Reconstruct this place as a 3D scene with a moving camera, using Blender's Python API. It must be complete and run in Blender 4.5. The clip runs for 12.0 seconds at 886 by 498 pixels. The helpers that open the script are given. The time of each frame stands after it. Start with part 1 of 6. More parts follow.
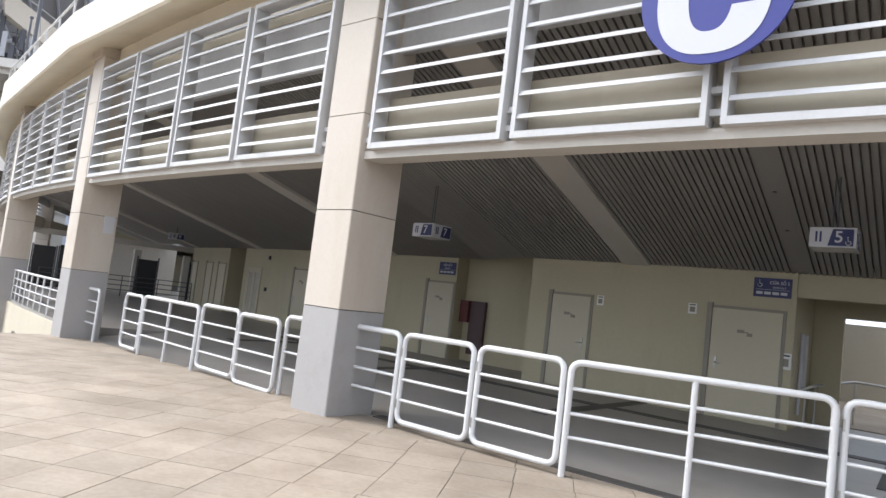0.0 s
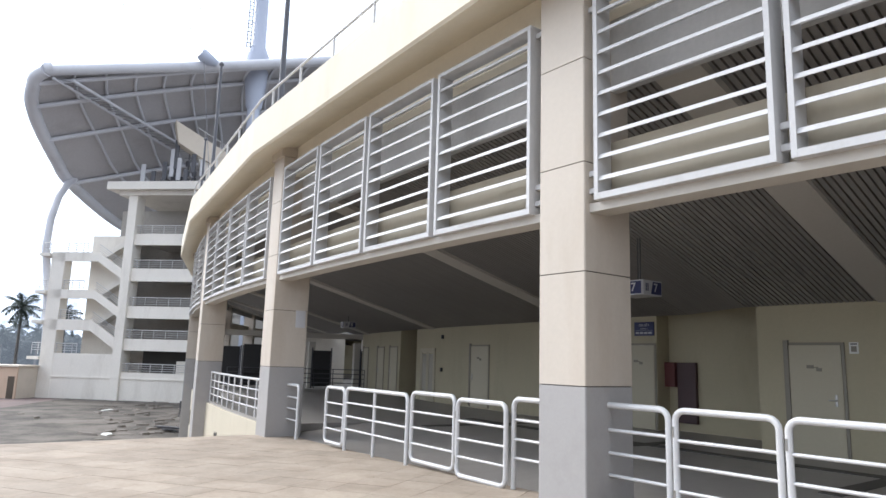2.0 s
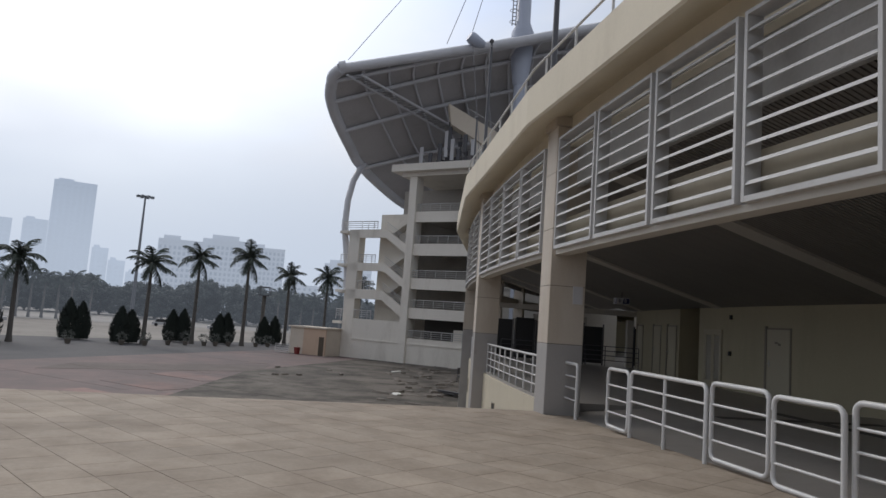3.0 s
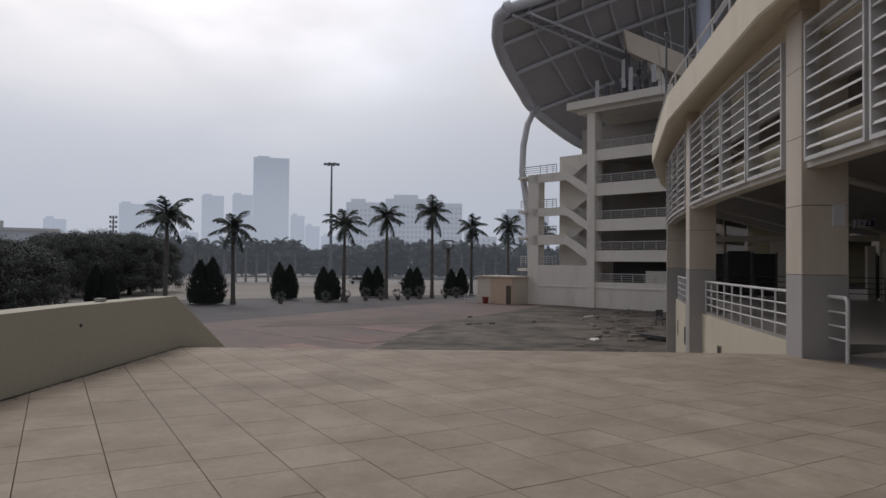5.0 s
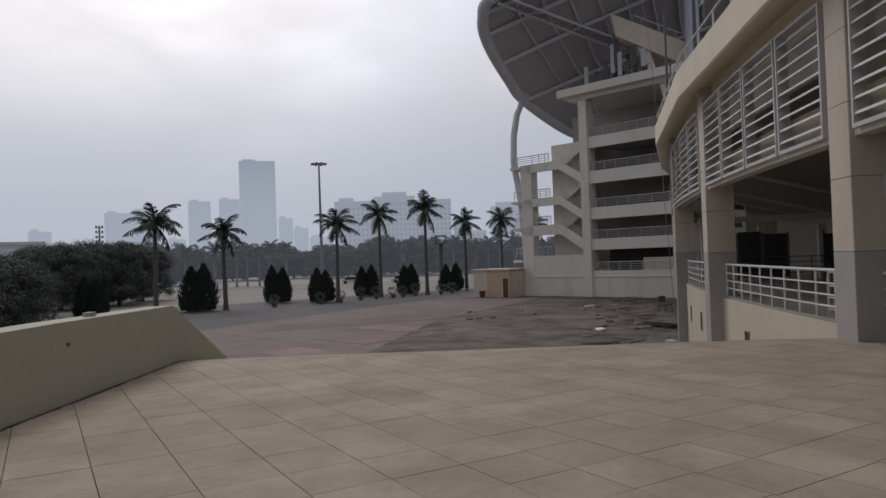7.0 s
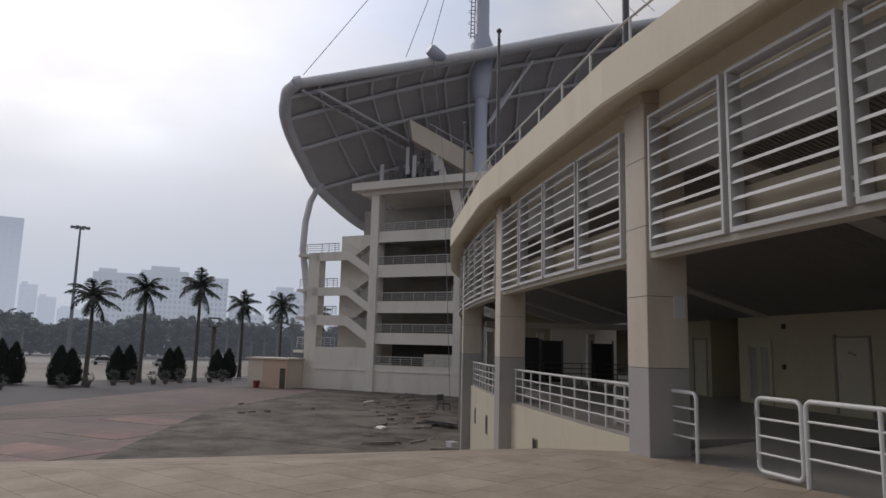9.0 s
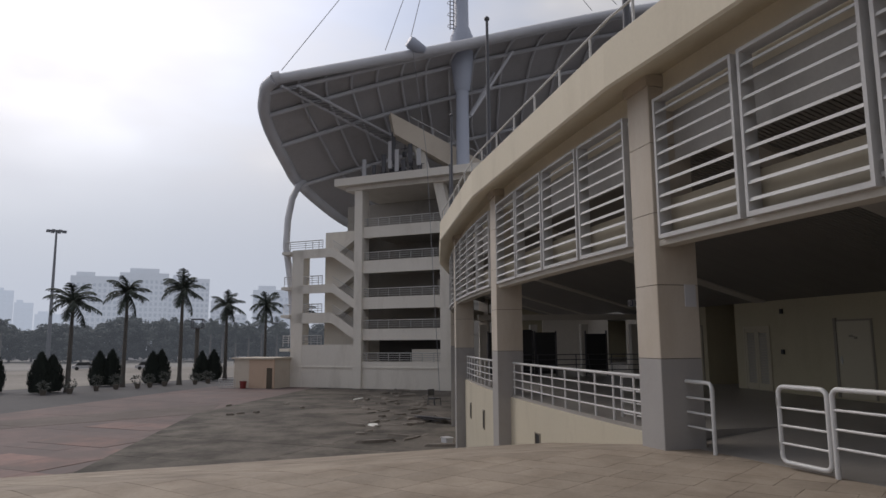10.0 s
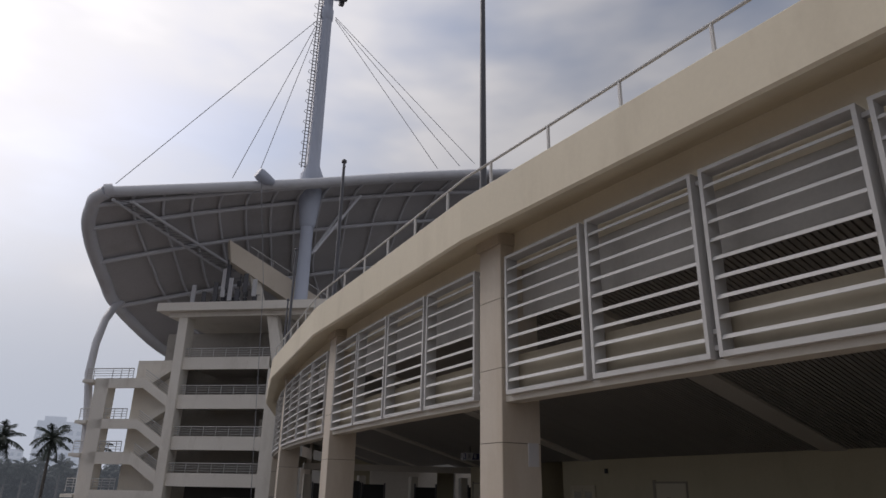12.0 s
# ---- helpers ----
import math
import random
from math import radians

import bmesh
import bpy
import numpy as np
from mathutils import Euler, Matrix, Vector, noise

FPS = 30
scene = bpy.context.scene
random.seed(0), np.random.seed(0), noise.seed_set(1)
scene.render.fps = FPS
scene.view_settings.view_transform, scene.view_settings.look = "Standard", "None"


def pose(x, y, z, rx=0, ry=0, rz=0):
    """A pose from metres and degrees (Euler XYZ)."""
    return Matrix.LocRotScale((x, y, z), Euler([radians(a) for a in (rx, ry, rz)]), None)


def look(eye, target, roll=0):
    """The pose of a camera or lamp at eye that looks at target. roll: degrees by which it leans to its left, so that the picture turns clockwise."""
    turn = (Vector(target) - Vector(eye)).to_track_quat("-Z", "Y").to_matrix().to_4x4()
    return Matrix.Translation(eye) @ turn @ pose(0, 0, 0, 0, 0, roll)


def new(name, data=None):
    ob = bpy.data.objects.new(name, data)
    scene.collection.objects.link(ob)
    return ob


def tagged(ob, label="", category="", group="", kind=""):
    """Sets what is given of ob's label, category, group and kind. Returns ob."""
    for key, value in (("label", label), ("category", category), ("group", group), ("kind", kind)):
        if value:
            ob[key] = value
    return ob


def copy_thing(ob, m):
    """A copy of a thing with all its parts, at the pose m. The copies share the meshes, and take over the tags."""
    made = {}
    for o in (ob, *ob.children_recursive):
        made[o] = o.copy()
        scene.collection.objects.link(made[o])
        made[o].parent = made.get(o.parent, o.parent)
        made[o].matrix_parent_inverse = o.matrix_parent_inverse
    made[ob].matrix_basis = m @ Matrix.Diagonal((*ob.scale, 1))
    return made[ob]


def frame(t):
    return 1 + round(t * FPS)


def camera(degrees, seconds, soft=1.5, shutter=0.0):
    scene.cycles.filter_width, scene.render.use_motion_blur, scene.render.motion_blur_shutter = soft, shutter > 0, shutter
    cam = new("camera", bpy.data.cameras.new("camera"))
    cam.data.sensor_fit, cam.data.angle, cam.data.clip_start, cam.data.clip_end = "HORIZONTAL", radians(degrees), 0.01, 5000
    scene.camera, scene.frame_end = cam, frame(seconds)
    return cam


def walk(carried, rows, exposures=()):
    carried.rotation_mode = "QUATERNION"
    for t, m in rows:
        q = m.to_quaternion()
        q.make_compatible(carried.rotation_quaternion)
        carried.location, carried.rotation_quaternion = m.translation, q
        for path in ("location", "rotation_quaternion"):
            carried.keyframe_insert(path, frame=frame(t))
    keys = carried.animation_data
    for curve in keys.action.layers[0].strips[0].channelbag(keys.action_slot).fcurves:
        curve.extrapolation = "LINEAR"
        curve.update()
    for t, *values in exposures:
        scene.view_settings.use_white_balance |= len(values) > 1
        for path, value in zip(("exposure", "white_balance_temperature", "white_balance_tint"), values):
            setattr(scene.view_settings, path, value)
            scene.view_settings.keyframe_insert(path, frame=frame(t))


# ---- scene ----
cam = camera(66.8, 12.0)
PATH = [
    (0, (-0.022, 0.522, 1.542), (-1.56, 1.791, 1.698), 6.8),
    (0.5, (-0.341, 0.418, 1.541), (-1.872, 1.694, 1.713), 5.4),
    (1, (-0.63, 0.336, 1.56), (-2.137, 1.625, 1.821), 6.1),
    (1.5, (-1.011, 0.253, 1.561), (-2.574, 1.449, 1.916), 5.0),
    (2, (-1.415, 0.197, 1.52), (-3.171, 1.096, 1.85), 1.7),
    (2.5, (-1.722, 0.077, 1.514), (-3.616, 0.623, 1.852), 3.2),
    (3, (-2.174, 0.144, 1.601), (-4.156, 0.309, 1.815), 4.1),
    (4.8, (-3.317, -0.46, 1.476), (-5.314, -0.575, 1.514), 0.1),
    (5, (-3.419, -0.543, 1.47), (-5.388, -0.89, 1.509), 0.5),
    (5.5, (-3.616, -0.774, 1.444), (-5.522, -1.379, 1.395), 0.3),
    (6, (-3.816, -0.917, 1.438), (-5.685, -1.628, 1.401), 1.6),
    (6.5, (-4.042, -1.106, 1.427), (-5.974, -1.623, 1.445), 0.5),
    (6.7, (-4.157, -1.172, 1.418), (-6.115, -1.58, 1.422), -1.2),
    (8.3, (-5.032, -1.529, 1.671), (-7.022, -1.495, 1.866), -0.5),
    (8.5, (-5.065, -1.637, 1.666), (-7.05, -1.484, 1.855), 0.2),
    (9, (-5.379, -1.749, 1.581), (-7.332, -1.426, 1.868), 1.4),
    (9.5, (-5.689, -1.854, 1.62), (-7.656, -1.578, 1.852), 4.3),
    (10, (-5.852, -2.041, 1.633), (-7.797, -1.664, 1.902), -0.4),
    (10.5, (-6.013, -2.13, 1.631), (-7.926, -1.713, 2.038), -0.5),
    (11, (-6.235, -2.097, 1.641), (-8.104, -1.597, 2.145), 1.2),
    (11.5, (-6.289, -2.182, 1.724), (-8.071, -1.581, 2.406), 0.4),
    (12, (-6.308, -2.21, 1.771), (-8.01, -1.406, 2.447), 1.1),
]
walk(cam, [(t, look(eye, target, roll)) for t, eye, target, roll in PATH],
     exposures=[(0.0, 2.08, 6120, 9), (1.5, 2.03, 6100, 9), (2.0, 1.86, 6050, 9), (2.5, 1.15, 6130, 9), (3.0, 0.28, 6300, 10), (3.3, 0.05, 6400, 11), (5.0, -0.08, 6550, 13), (6.5, -0.12, 6550, 13), (8.5, -0.11, 6550, 13), (9.0, 0.06, 6550, 13), (10.0, 0.07, 6550, 13), (11.0, 0.0, 6550, 13), (11.5, -0.13, 6550, 14), (12.0, -0.02, 6550, 14)])

# ---- daylight: thin cloud over a hazy city, the sun veiled behind it ----
SUN_AZ, SUN_EL = radians(216), radians(44)      # seen from the place, counted from +x towards +y
world = bpy.data.worlds.new("hazy_sky")
scene.world = world
world.use_nodes = True
wn, wl = world.node_tree.nodes, world.node_tree.links
wn.clear()
sky = wn.new("ShaderNodeTexSky")
sky.sky_type, sky.sun_disc = "NISHITA", False
sky.sun_elevation, sky.sun_rotation = SUN_EL, radians(90) - SUN_AZ
sky.air_density, sky.dust_density = 1.2, 3.0
coord = wn.new("ShaderNodeTexCoord")
mapping = wn.new("ShaderNodeMapping")
mapping.inputs["Scale"].default_value = (1.3, 1.3, 3.4)
mapping.inputs["Location"].default_value = (0.35, 0.6, 0.1)
cloud = wn.new("ShaderNodeTexNoise")
cloud.inputs["Scale"].default_value, cloud.inputs["Detail"].default_value, cloud.inputs["Roughness"].default_value = 1.5, 4.5, 0.5
tone = wn.new("ShaderNodeValToRGB")
tone.color_ramp.elements[0].position, tone.color_ramp.elements[0].color = 0.34, (3.6, 3.8, 4.3, 1)
tone.color_ramp.elements[1].position, tone.color_ramp.elements[1].color = 0.64, (6.6, 6.55, 6.5, 1)
cover = wn.new("ShaderNodeValToRGB")
cover.color_ramp.elements[0].position, cover.color_ramp.elements[0].color = 0.36, (0.4, 0.4, 0.4, 1)
cover.color_ramp.elements[1].position, cover.color_ramp.elements[1].color = 0.54, (0.96, 0.96, 0.96, 1)
mixed = wn.new("ShaderNodeMix")
mixed.data_type = "RGBA"
back = wn.new("ShaderNodeBackground")
back.inputs["Strength"].default_value = 0.125
out = wn.new("ShaderNodeOutputWorld")
wl.new(coord.outputs["Generated"], mapping.inputs["Vector"])
wl.new(mapping.outputs["Vector"], cloud.inputs["Vector"])
wl.new(cloud.outputs["Fac"], tone.inputs["Fac"])
wl.new(cloud.outputs["Fac"], cover.inputs["Fac"])
wl.new(cover.outputs["Color"], mixed.inputs["Factor"])
wl.new(sky.outputs["Color"], mixed.inputs["A"])
wl.new(tone.outputs["Color"], mixed.inputs["B"])
axis = wn.new("ShaderNodeSeparateXYZ")
haze = wn.new("ShaderNodeMapRange")
haze.interpolation_type = "SMOOTHSTEP"
haze.inputs["From Min"].default_value, haze.inputs["From Max"].default_value = 0.05, 0.42
haze.inputs["To Min"].default_value, haze.inputs["To Max"].default_value = 0.9, 0.0
hazed = wn.new("ShaderNodeMix")
hazed.data_type = "RGBA"
hazed.inputs["B"].default_value = (4.42, 4.62, 5.08, 1)
wl.new(coord.outputs["Generated"], axis.inputs[0])
wl.new(axis.outputs["Z"], haze.inputs["Value"])
wl.new(haze.outputs["Result"], hazed.inputs["Factor"])
wl.new(mixed.outputs["Result"], hazed.inputs["A"])
toward = wn.new("ShaderNodeVectorMath")
toward.operation = "DOT_PRODUCT"
toward.inputs[1].default_value = (math.cos(SUN_EL) * math.cos(SUN_AZ), math.cos(SUN_EL) * math.sin(SUN_AZ), math.sin(SUN_EL))
glow = wn.new("ShaderNodeMapRange")
glow.interpolation_type = "SMOOTHSTEP"
glow.inputs["From Min"].default_value, glow.inputs["From Max"].default_value = 0.45, 1.0
glow.inputs["To Min"].default_value, glow.inputs["To Max"].default_value = 0.64, 1.38
lit = wn.new("ShaderNodeVectorMath")
lit.operation = "SCALE"
wl.new(coord.outputs["Generated"], toward.inputs[0])
wl.new(toward.outputs["Value"], glow.inputs["Value"])
wl.new(glow.outputs["Result"], lit.inputs["Scale"])
wl.new(hazed.outputs["Result"], lit.inputs[0])
wl.new(lit.outputs["Vector"], back.inputs["Color"])
wl.new(back.outputs["Background"], out.inputs["Surface"])
sun = new("sun", bpy.data.lights.new("sun", "SUN"))
sun.data.energy, sun.data.angle, sun.data.color = 0.55, radians(20), (1.0, 0.95, 0.88)
sun.matrix_world = look((0, 0, 60), (-20 * math.cos(SUN_AZ), -20 * math.sin(SUN_AZ), 60 - 20 * math.tan(SUN_EL)))


# ---- materials ----
def paint(name, colour, rough=0.6, spread=0.12, scale=6.0, bump=0.15, metal=0.0, stain=0.0, random_piece=0.0, streak=1.0, tint=(0.35, 0.3, 0.24), reach=(0.52, 0.74)):
    """A worn surface: base colour varied by coarse stains and fine grain, with relief."""
    m = bpy.data.materials.new(name)
    m.use_nodes = True
    n, k = m.node_tree.nodes, m.node_tree.links
    b = n["Principled BSDF"]
    b.inputs["Roughness"].default_value, b.inputs["Metallic"].default_value = rough, metal
    pos = n.new("ShaderNodeNewGeometry")
    mp = n.new("ShaderNodeMapping")
    mp.inputs["Scale"].default_value = (1, 1, streak)
    k.new(pos.outputs["Position"], mp.inputs["Vector"])
    big, fine = n.new("ShaderNodeTexNoise"), n.new("ShaderNodeTexNoise")
    big.inputs["Scale"].default_value, big.inputs["Detail"].default_value = scale * 0.16, 4
    fine.inputs["Scale"].default_value, fine.inputs["Detail"].default_value = scale * 6, 5
    k.new(mp.outputs["Vector"], big.inputs["Vector"])
    k.new(pos.outputs["Position"], fine.inputs["Vector"])
    light = [min(1, c * (1 + spread)) for c in colour]
    dark = [c * (1 - spread) for c in colour]
    ramp = n.new("ShaderNodeValToRGB")
    ramp.color_ramp.elements[0].position, ramp.color_ramp.elements[0].color = 0.3, (*dark, 1)
    ramp.color_ramp.elements[1].position, ramp.color_ramp.elements[1].color = 0.7, (*light, 1)
    add = n.new("ShaderNodeMath")
    add.operation = "MULTIPLY_ADD"
    k.new(fine.outputs["Fac"], add.inputs[0])
    add.inputs[1].default_value = 0.35
    half = n.new("ShaderNodeMath")
    half.operation = "MULTIPLY"
    half.inputs[1].default_value = 0.65
    k.new(big.outputs["Fac"], half.inputs[0])
    k.new(half.outputs[0], add.inputs[2])
    k.new(add.outputs[0], ramp.inputs["Fac"])
    colour_out = ramp.outputs["Color"]
    if stain:
        spot = n.new("ShaderNodeTexNoise")
        spot.inputs["Scale"].default_value, spot.inputs["Detail"].default_value, spot.inputs["Roughness"].default_value = scale * 0.4, 7, 0.65
        k.new(mp.outputs["Vector"], spot.inputs["Vector"])
        cut = n.new("ShaderNodeValToRGB")
        cut.color_ramp.elements[0].position, cut.color_ramp.elements[1].position = reach
        cut.color_ramp.elements[1].color = (stain, stain, stain, 1)
        k.new(spot.outputs["Fac"], cut.inputs["Fac"])
        mix = n.new("ShaderNodeMix")
        mix.data_type = "RGBA"
        mix.inputs["B"].default_value = (*[c * t for c, t in zip(colour, tint)], 1)
        k.new(cut.outputs["Color"], mix.inputs["Factor"])
        k.new(colour_out, mix.inputs["A"])
        colour_out = mix.outputs["Result"]
    if random_piece:
        info = n.new("ShaderNodeObjectInfo")
        isle = pos
        both = n.new("ShaderNodeMath")
        k.new(info.outputs["Random"], both.inputs[0])
        k.new(isle.outputs["Random Per Island"], both.inputs[1])
        wrap = n.new("ShaderNodeMath")
        wrap.operation = "FRACT"
        k.new(both.outputs[0], wrap.inputs[0])
        span = n.new("ShaderNodeMapRange")
        span.inputs["To Min"].default_value, span.inputs["To Max"].default_value = 1 - random_piece, 1 + random_piece
        k.new(wrap.outputs[0], span.inputs["Value"])
        hsv = n.new("ShaderNodeHueSaturation")
        k.new(span.outputs["Result"], hsv.inputs["Value"])
        k.new(colour_out, hsv.inputs["Color"])
        colour_out = hsv.outputs["Color"]
    k.new(colour_out, b.inputs["Base Color"])
    if bump:
        bp = n.new("ShaderNodeBump")
        bp.inputs["Strength"].default_value, bp.inputs["Distance"].default_value = bump, 0.01
        k.new(fine.outputs["Fac"], bp.inputs["Height"])
        k.new(bp.outputs["Normal"], b.inputs["Normal"])
    return m


M_SLAB = paint("beige_concrete_slab", (0.308, 0.256, 0.200), 0.78, 0.2, 3.2, 0.35, stain=0.7, random_piece=0.09, tint=(0.58, 0.54, 0.50), reach=(0.42, 0.72))
M_JOINT = paint("slab_joint", (0.11, 0.088, 0.07), 0.9, 0.2, 20, 0.3)
M_STONE = paint("cream_stone_cladding", (0.52, 0.463, 0.392), 0.65, 0.06, 3, 0.12, stain=0.4, random_piece=0.03, streak=0.25, tint=(0.7, 0.62, 0.52))
M_PLINTH = paint("grey_stone_plinth", (0.345, 0.33, 0.318), 0.6, 0.06, 5, 0.12, stain=0.15)
M_GROUT = paint("dark_joint", (0.10, 0.09, 0.08), 0.9, 0.1, 10, 0)
M_CREAM = paint("cream_wall_paint", (0.52, 0.472, 0.370), 0.7, 0.05, 2.5, 0.12, stain=0.22, streak=0.3)
M_FRIEZE = paint("pale_cream_frieze_paint", (0.80, 0.735, 0.60), 0.7, 0.05, 2.5, 0.12, stain=0.12, streak=0.3)
M_PARAPET = paint("weathered_cream_parapet_paint", (0.395, 0.375, 0.300), 0.75, 0.08, 2.0, 0.15, stain=0.25, streak=0.3, tint=(0.7, 0.66, 0.6))
M_BAND = paint("cream_parapet_paint", (0.655, 0.59, 0.462), 0.7, 0.05, 2.5, 0.12, stain=0.16, streak=0.25)
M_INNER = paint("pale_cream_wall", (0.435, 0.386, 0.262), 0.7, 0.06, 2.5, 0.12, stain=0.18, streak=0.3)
M_WHITE = paint("white_enamel_tube", (0.58, 0.575, 0.57), 0.35, 0.05, 8, 0.05, stain=0.12)
M_ALU = paint("white_powder_coated_metal", (0.51, 0.505, 0.50), 0.6, 0.06, 6, 0.06, stain=0.25, streak=0.4)
M_FASCIA = paint("grey_frosted_panel", (0.46, 0.445, 0.42), 0.6, 0.12, 3, 0.08, stain=0.25, streak=0.3)
M_CEIL = paint("grey_ceiling_strip", (0.235, 0.222, 0.207), 0.55, 0.08, 4, 0.05, random_piece=0.05)
M_DARK = paint("dark_void_paint", (0.30, 0.285, 0.262), 0.9, 0.1, 4, 0)
M_BEAM = paint("grey_cream_beam", (0.50, 0.47, 0.42), 0.7, 0.06, 3, 0.1)
M_CFLOOR = paint("grey_concourse_floor", (0.285, 0.268, 0.25), 0.38, 0.08, 3, 0.06, stain=0.25)
M_STRIP = paint("dark_floor_strip", (0.075, 0.07, 0.065), 0.6, 0.1, 6, 0.1)
# near-black colour that stands for deep shade in the tower's lowest gallery
M_DIM = paint("gallery_shade_dark", (0.06, 0.056, 0.052), 0.7, 0.15, 2, 0.1)
M_DOOR = paint("pale_grey_door_paint", (0.475, 0.428, 0.31), 0.5, 0.04, 3, 0.05)
M_FRAME = paint("grey_door_frame", (0.24, 0.215, 0.17), 0.5, 0.05, 3, 0.05)
M_STEEL = paint("brushed_steel", (0.45, 0.44, 0.42), 0.3, 0.05, 10, 0.03, metal=1.0)
M_BLACK = paint("black_metal", (0.02, 0.02, 0.022), 0.45, 0.1, 6, 0.05)
M_BLUE = paint("sign_blue", (0.030, 0.034, 0.20), 0.4, 0.04, 4, 0.0)
M_NAVY = paint("sign_navy", (0.022, 0.027, 0.10), 0.45, 0.05, 4, 0.0)
M_SIGNW = paint("sign_white", (0.52, 0.52, 0.54), 0.4, 0.03, 4, 0.0)
M_RED = paint("red_paint", (0.21, 0.03, 0.028), 0.45, 0.1, 5, 0.05)
M_REDDULL = paint("dull_red_cabinet_paint", (0.115, 0.030, 0.028), 0.5, 0.1, 5, 0.05)
M_MAROON = paint("maroon_panel", (0.060, 0.028, 0.028), 0.5, 0.1, 5, 0.05)
M_PAPER = paint("notice_paper", (0.72, 0.72, 0.68), 0.7, 0.03, 4, 0)
M_INK = paint("notice_ink", (0.06, 0.06, 0.06), 0.7, 0.05, 4, 0)
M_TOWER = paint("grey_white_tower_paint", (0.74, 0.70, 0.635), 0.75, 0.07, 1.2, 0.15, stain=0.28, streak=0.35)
# darker copy of the tower paint, with the galleries' shade in its colour
M_TOWERSHADE = paint("shaded_tower_paint", (0.42, 0.395, 0.36), 0.8, 0.1, 1.0, 0.1, stain=0.3)
M_ROOF = paint("grey_roof_sheet", (0.46, 0.45, 0.46), 0.5, 0.12, 0.8, 0.05, stain=0.2, random_piece=0.05)
M_ROOFTUBE = paint("blue_grey_roof_steel", (0.62, 0.625, 0.66), 0.4, 0.06, 1.5, 0.05, stain=0.15)
M_MAST = paint("pale_blue_mast_paint", (0.46, 0.50, 0.60), 0.4, 0.05, 1.5, 0.03)
M_ASPHALT = paint("old_asphalt", (0.086, 0.084, 0.087), 0.85, 0.22, 0.6, 0.3, stain=0.35, tint=(0.5, 0.5, 0.5))
M_OLDPAVE = paint("dirty_concrete_paving", (0.135, 0.118, 0.100), 0.9, 0.3, 0.9, 0.5, stain=0.9, random_piece=0.16, tint=(0.3, 0.3, 0.28), reach=(0.42, 0.62))
M_PINK = paint("faded_red_paving", (0.198, 0.143, 0.132), 0.85, 0.2, 0.5, 0.3, stain=0.8, random_piece=0.06, tint=(0.66, 0.76, 0.80), reach=(0.36, 0.60))
M_ROSE = paint("bare_red_paving", (0.255, 0.165, 0.145), 0.85, 0.2, 0.8, 0.3, stain=0.9, random_piece=0.12, tint=(0.6, 0.74, 0.8), reach=(0.36, 0.6))
M_SOILED = paint("soiled_paving", (0.165, 0.135, 0.122), 0.88, 0.25, 0.5, 0.3, stain=0.8, tint=(0.62, 0.62, 0.62), reach=(0.36, 0.62))
M_GRIME = paint("dry_dirt", (0.060, 0.050, 0.040), 0.95, 0.3, 6, 0.3)
M_SAND = paint("pale_dusty_ground", (0.255, 0.235, 0.21), 0.9, 0.25, 0.3, 0.2, stain=0.4)
M_KERB = paint("grey_kerb_stone", (0.34, 0.33, 0.31), 0.8, 0.1, 3, 0.2, stain=0.3)
M_LEAF = paint("dark_green_leaves", (0.115, 0.122, 0.112), 0.95, 0.18, 1.5, 0.0, random_piece=0.05)
M_CYPRESS = paint("dark_cypress_green", (0.028, 0.036, 0.03), 0.95, 0.2, 2, 0.0, random_piece=0.12)
M_FROND = paint("palm_green", (0.045, 0.058, 0.046), 0.8, 0.25, 2, 0.0, random_piece=0.25)
M_TRUNK = paint("grey_palm_trunk", (0.12, 0.11, 0.10), 0.85, 0.15, 3, 0.3, stain=0.3)
M_BARK = paint("brown_bark", (0.10, 0.08, 0.06), 0.9, 0.2, 4, 0.4)
M_FARTREE = paint("far_tree_green", (0.062, 0.074, 0.068), 0.8, 0.3, 0.6, 0.0, random_piece=0.3)
# blue of the haze is put into the tower colours, less into the blocks
M_CITY = paint("haze_blue_tower_facade", (0.34, 0.43, 0.57), 0.4, 0.03, 0.05, 0)
M_CITYW = paint("haze_blue_tower_glass", (0.28, 0.35, 0.46), 0.35, 0.05, 0.1, 0)
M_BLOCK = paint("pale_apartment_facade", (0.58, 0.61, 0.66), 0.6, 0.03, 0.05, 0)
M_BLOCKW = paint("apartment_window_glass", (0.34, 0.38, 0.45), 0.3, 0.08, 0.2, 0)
M_SHED = paint("cream_shed_paint", (0.62, 0.55, 0.46), 0.7, 0.05, 2, 0.1, stain=0.15)
M_SHEDO = paint("orange_shed_paint", (0.58, 0.43, 0.32), 0.7, 0.05, 2, 0.1, stain=0.15)
M_POLE = paint("dark_grey_pole", (0.09, 0.09, 0.10), 0.4, 0.05, 4, 0.03, metal=0.3)
M_CABLE = paint("steel_cable", (0.24, 0.24, 0.26), 0.5, 0.05, 4, 0)
M_RUBBLE = paint("rubble_board", (0.16, 0.14, 0.12), 0.9, 0.3, 3, 0.3)


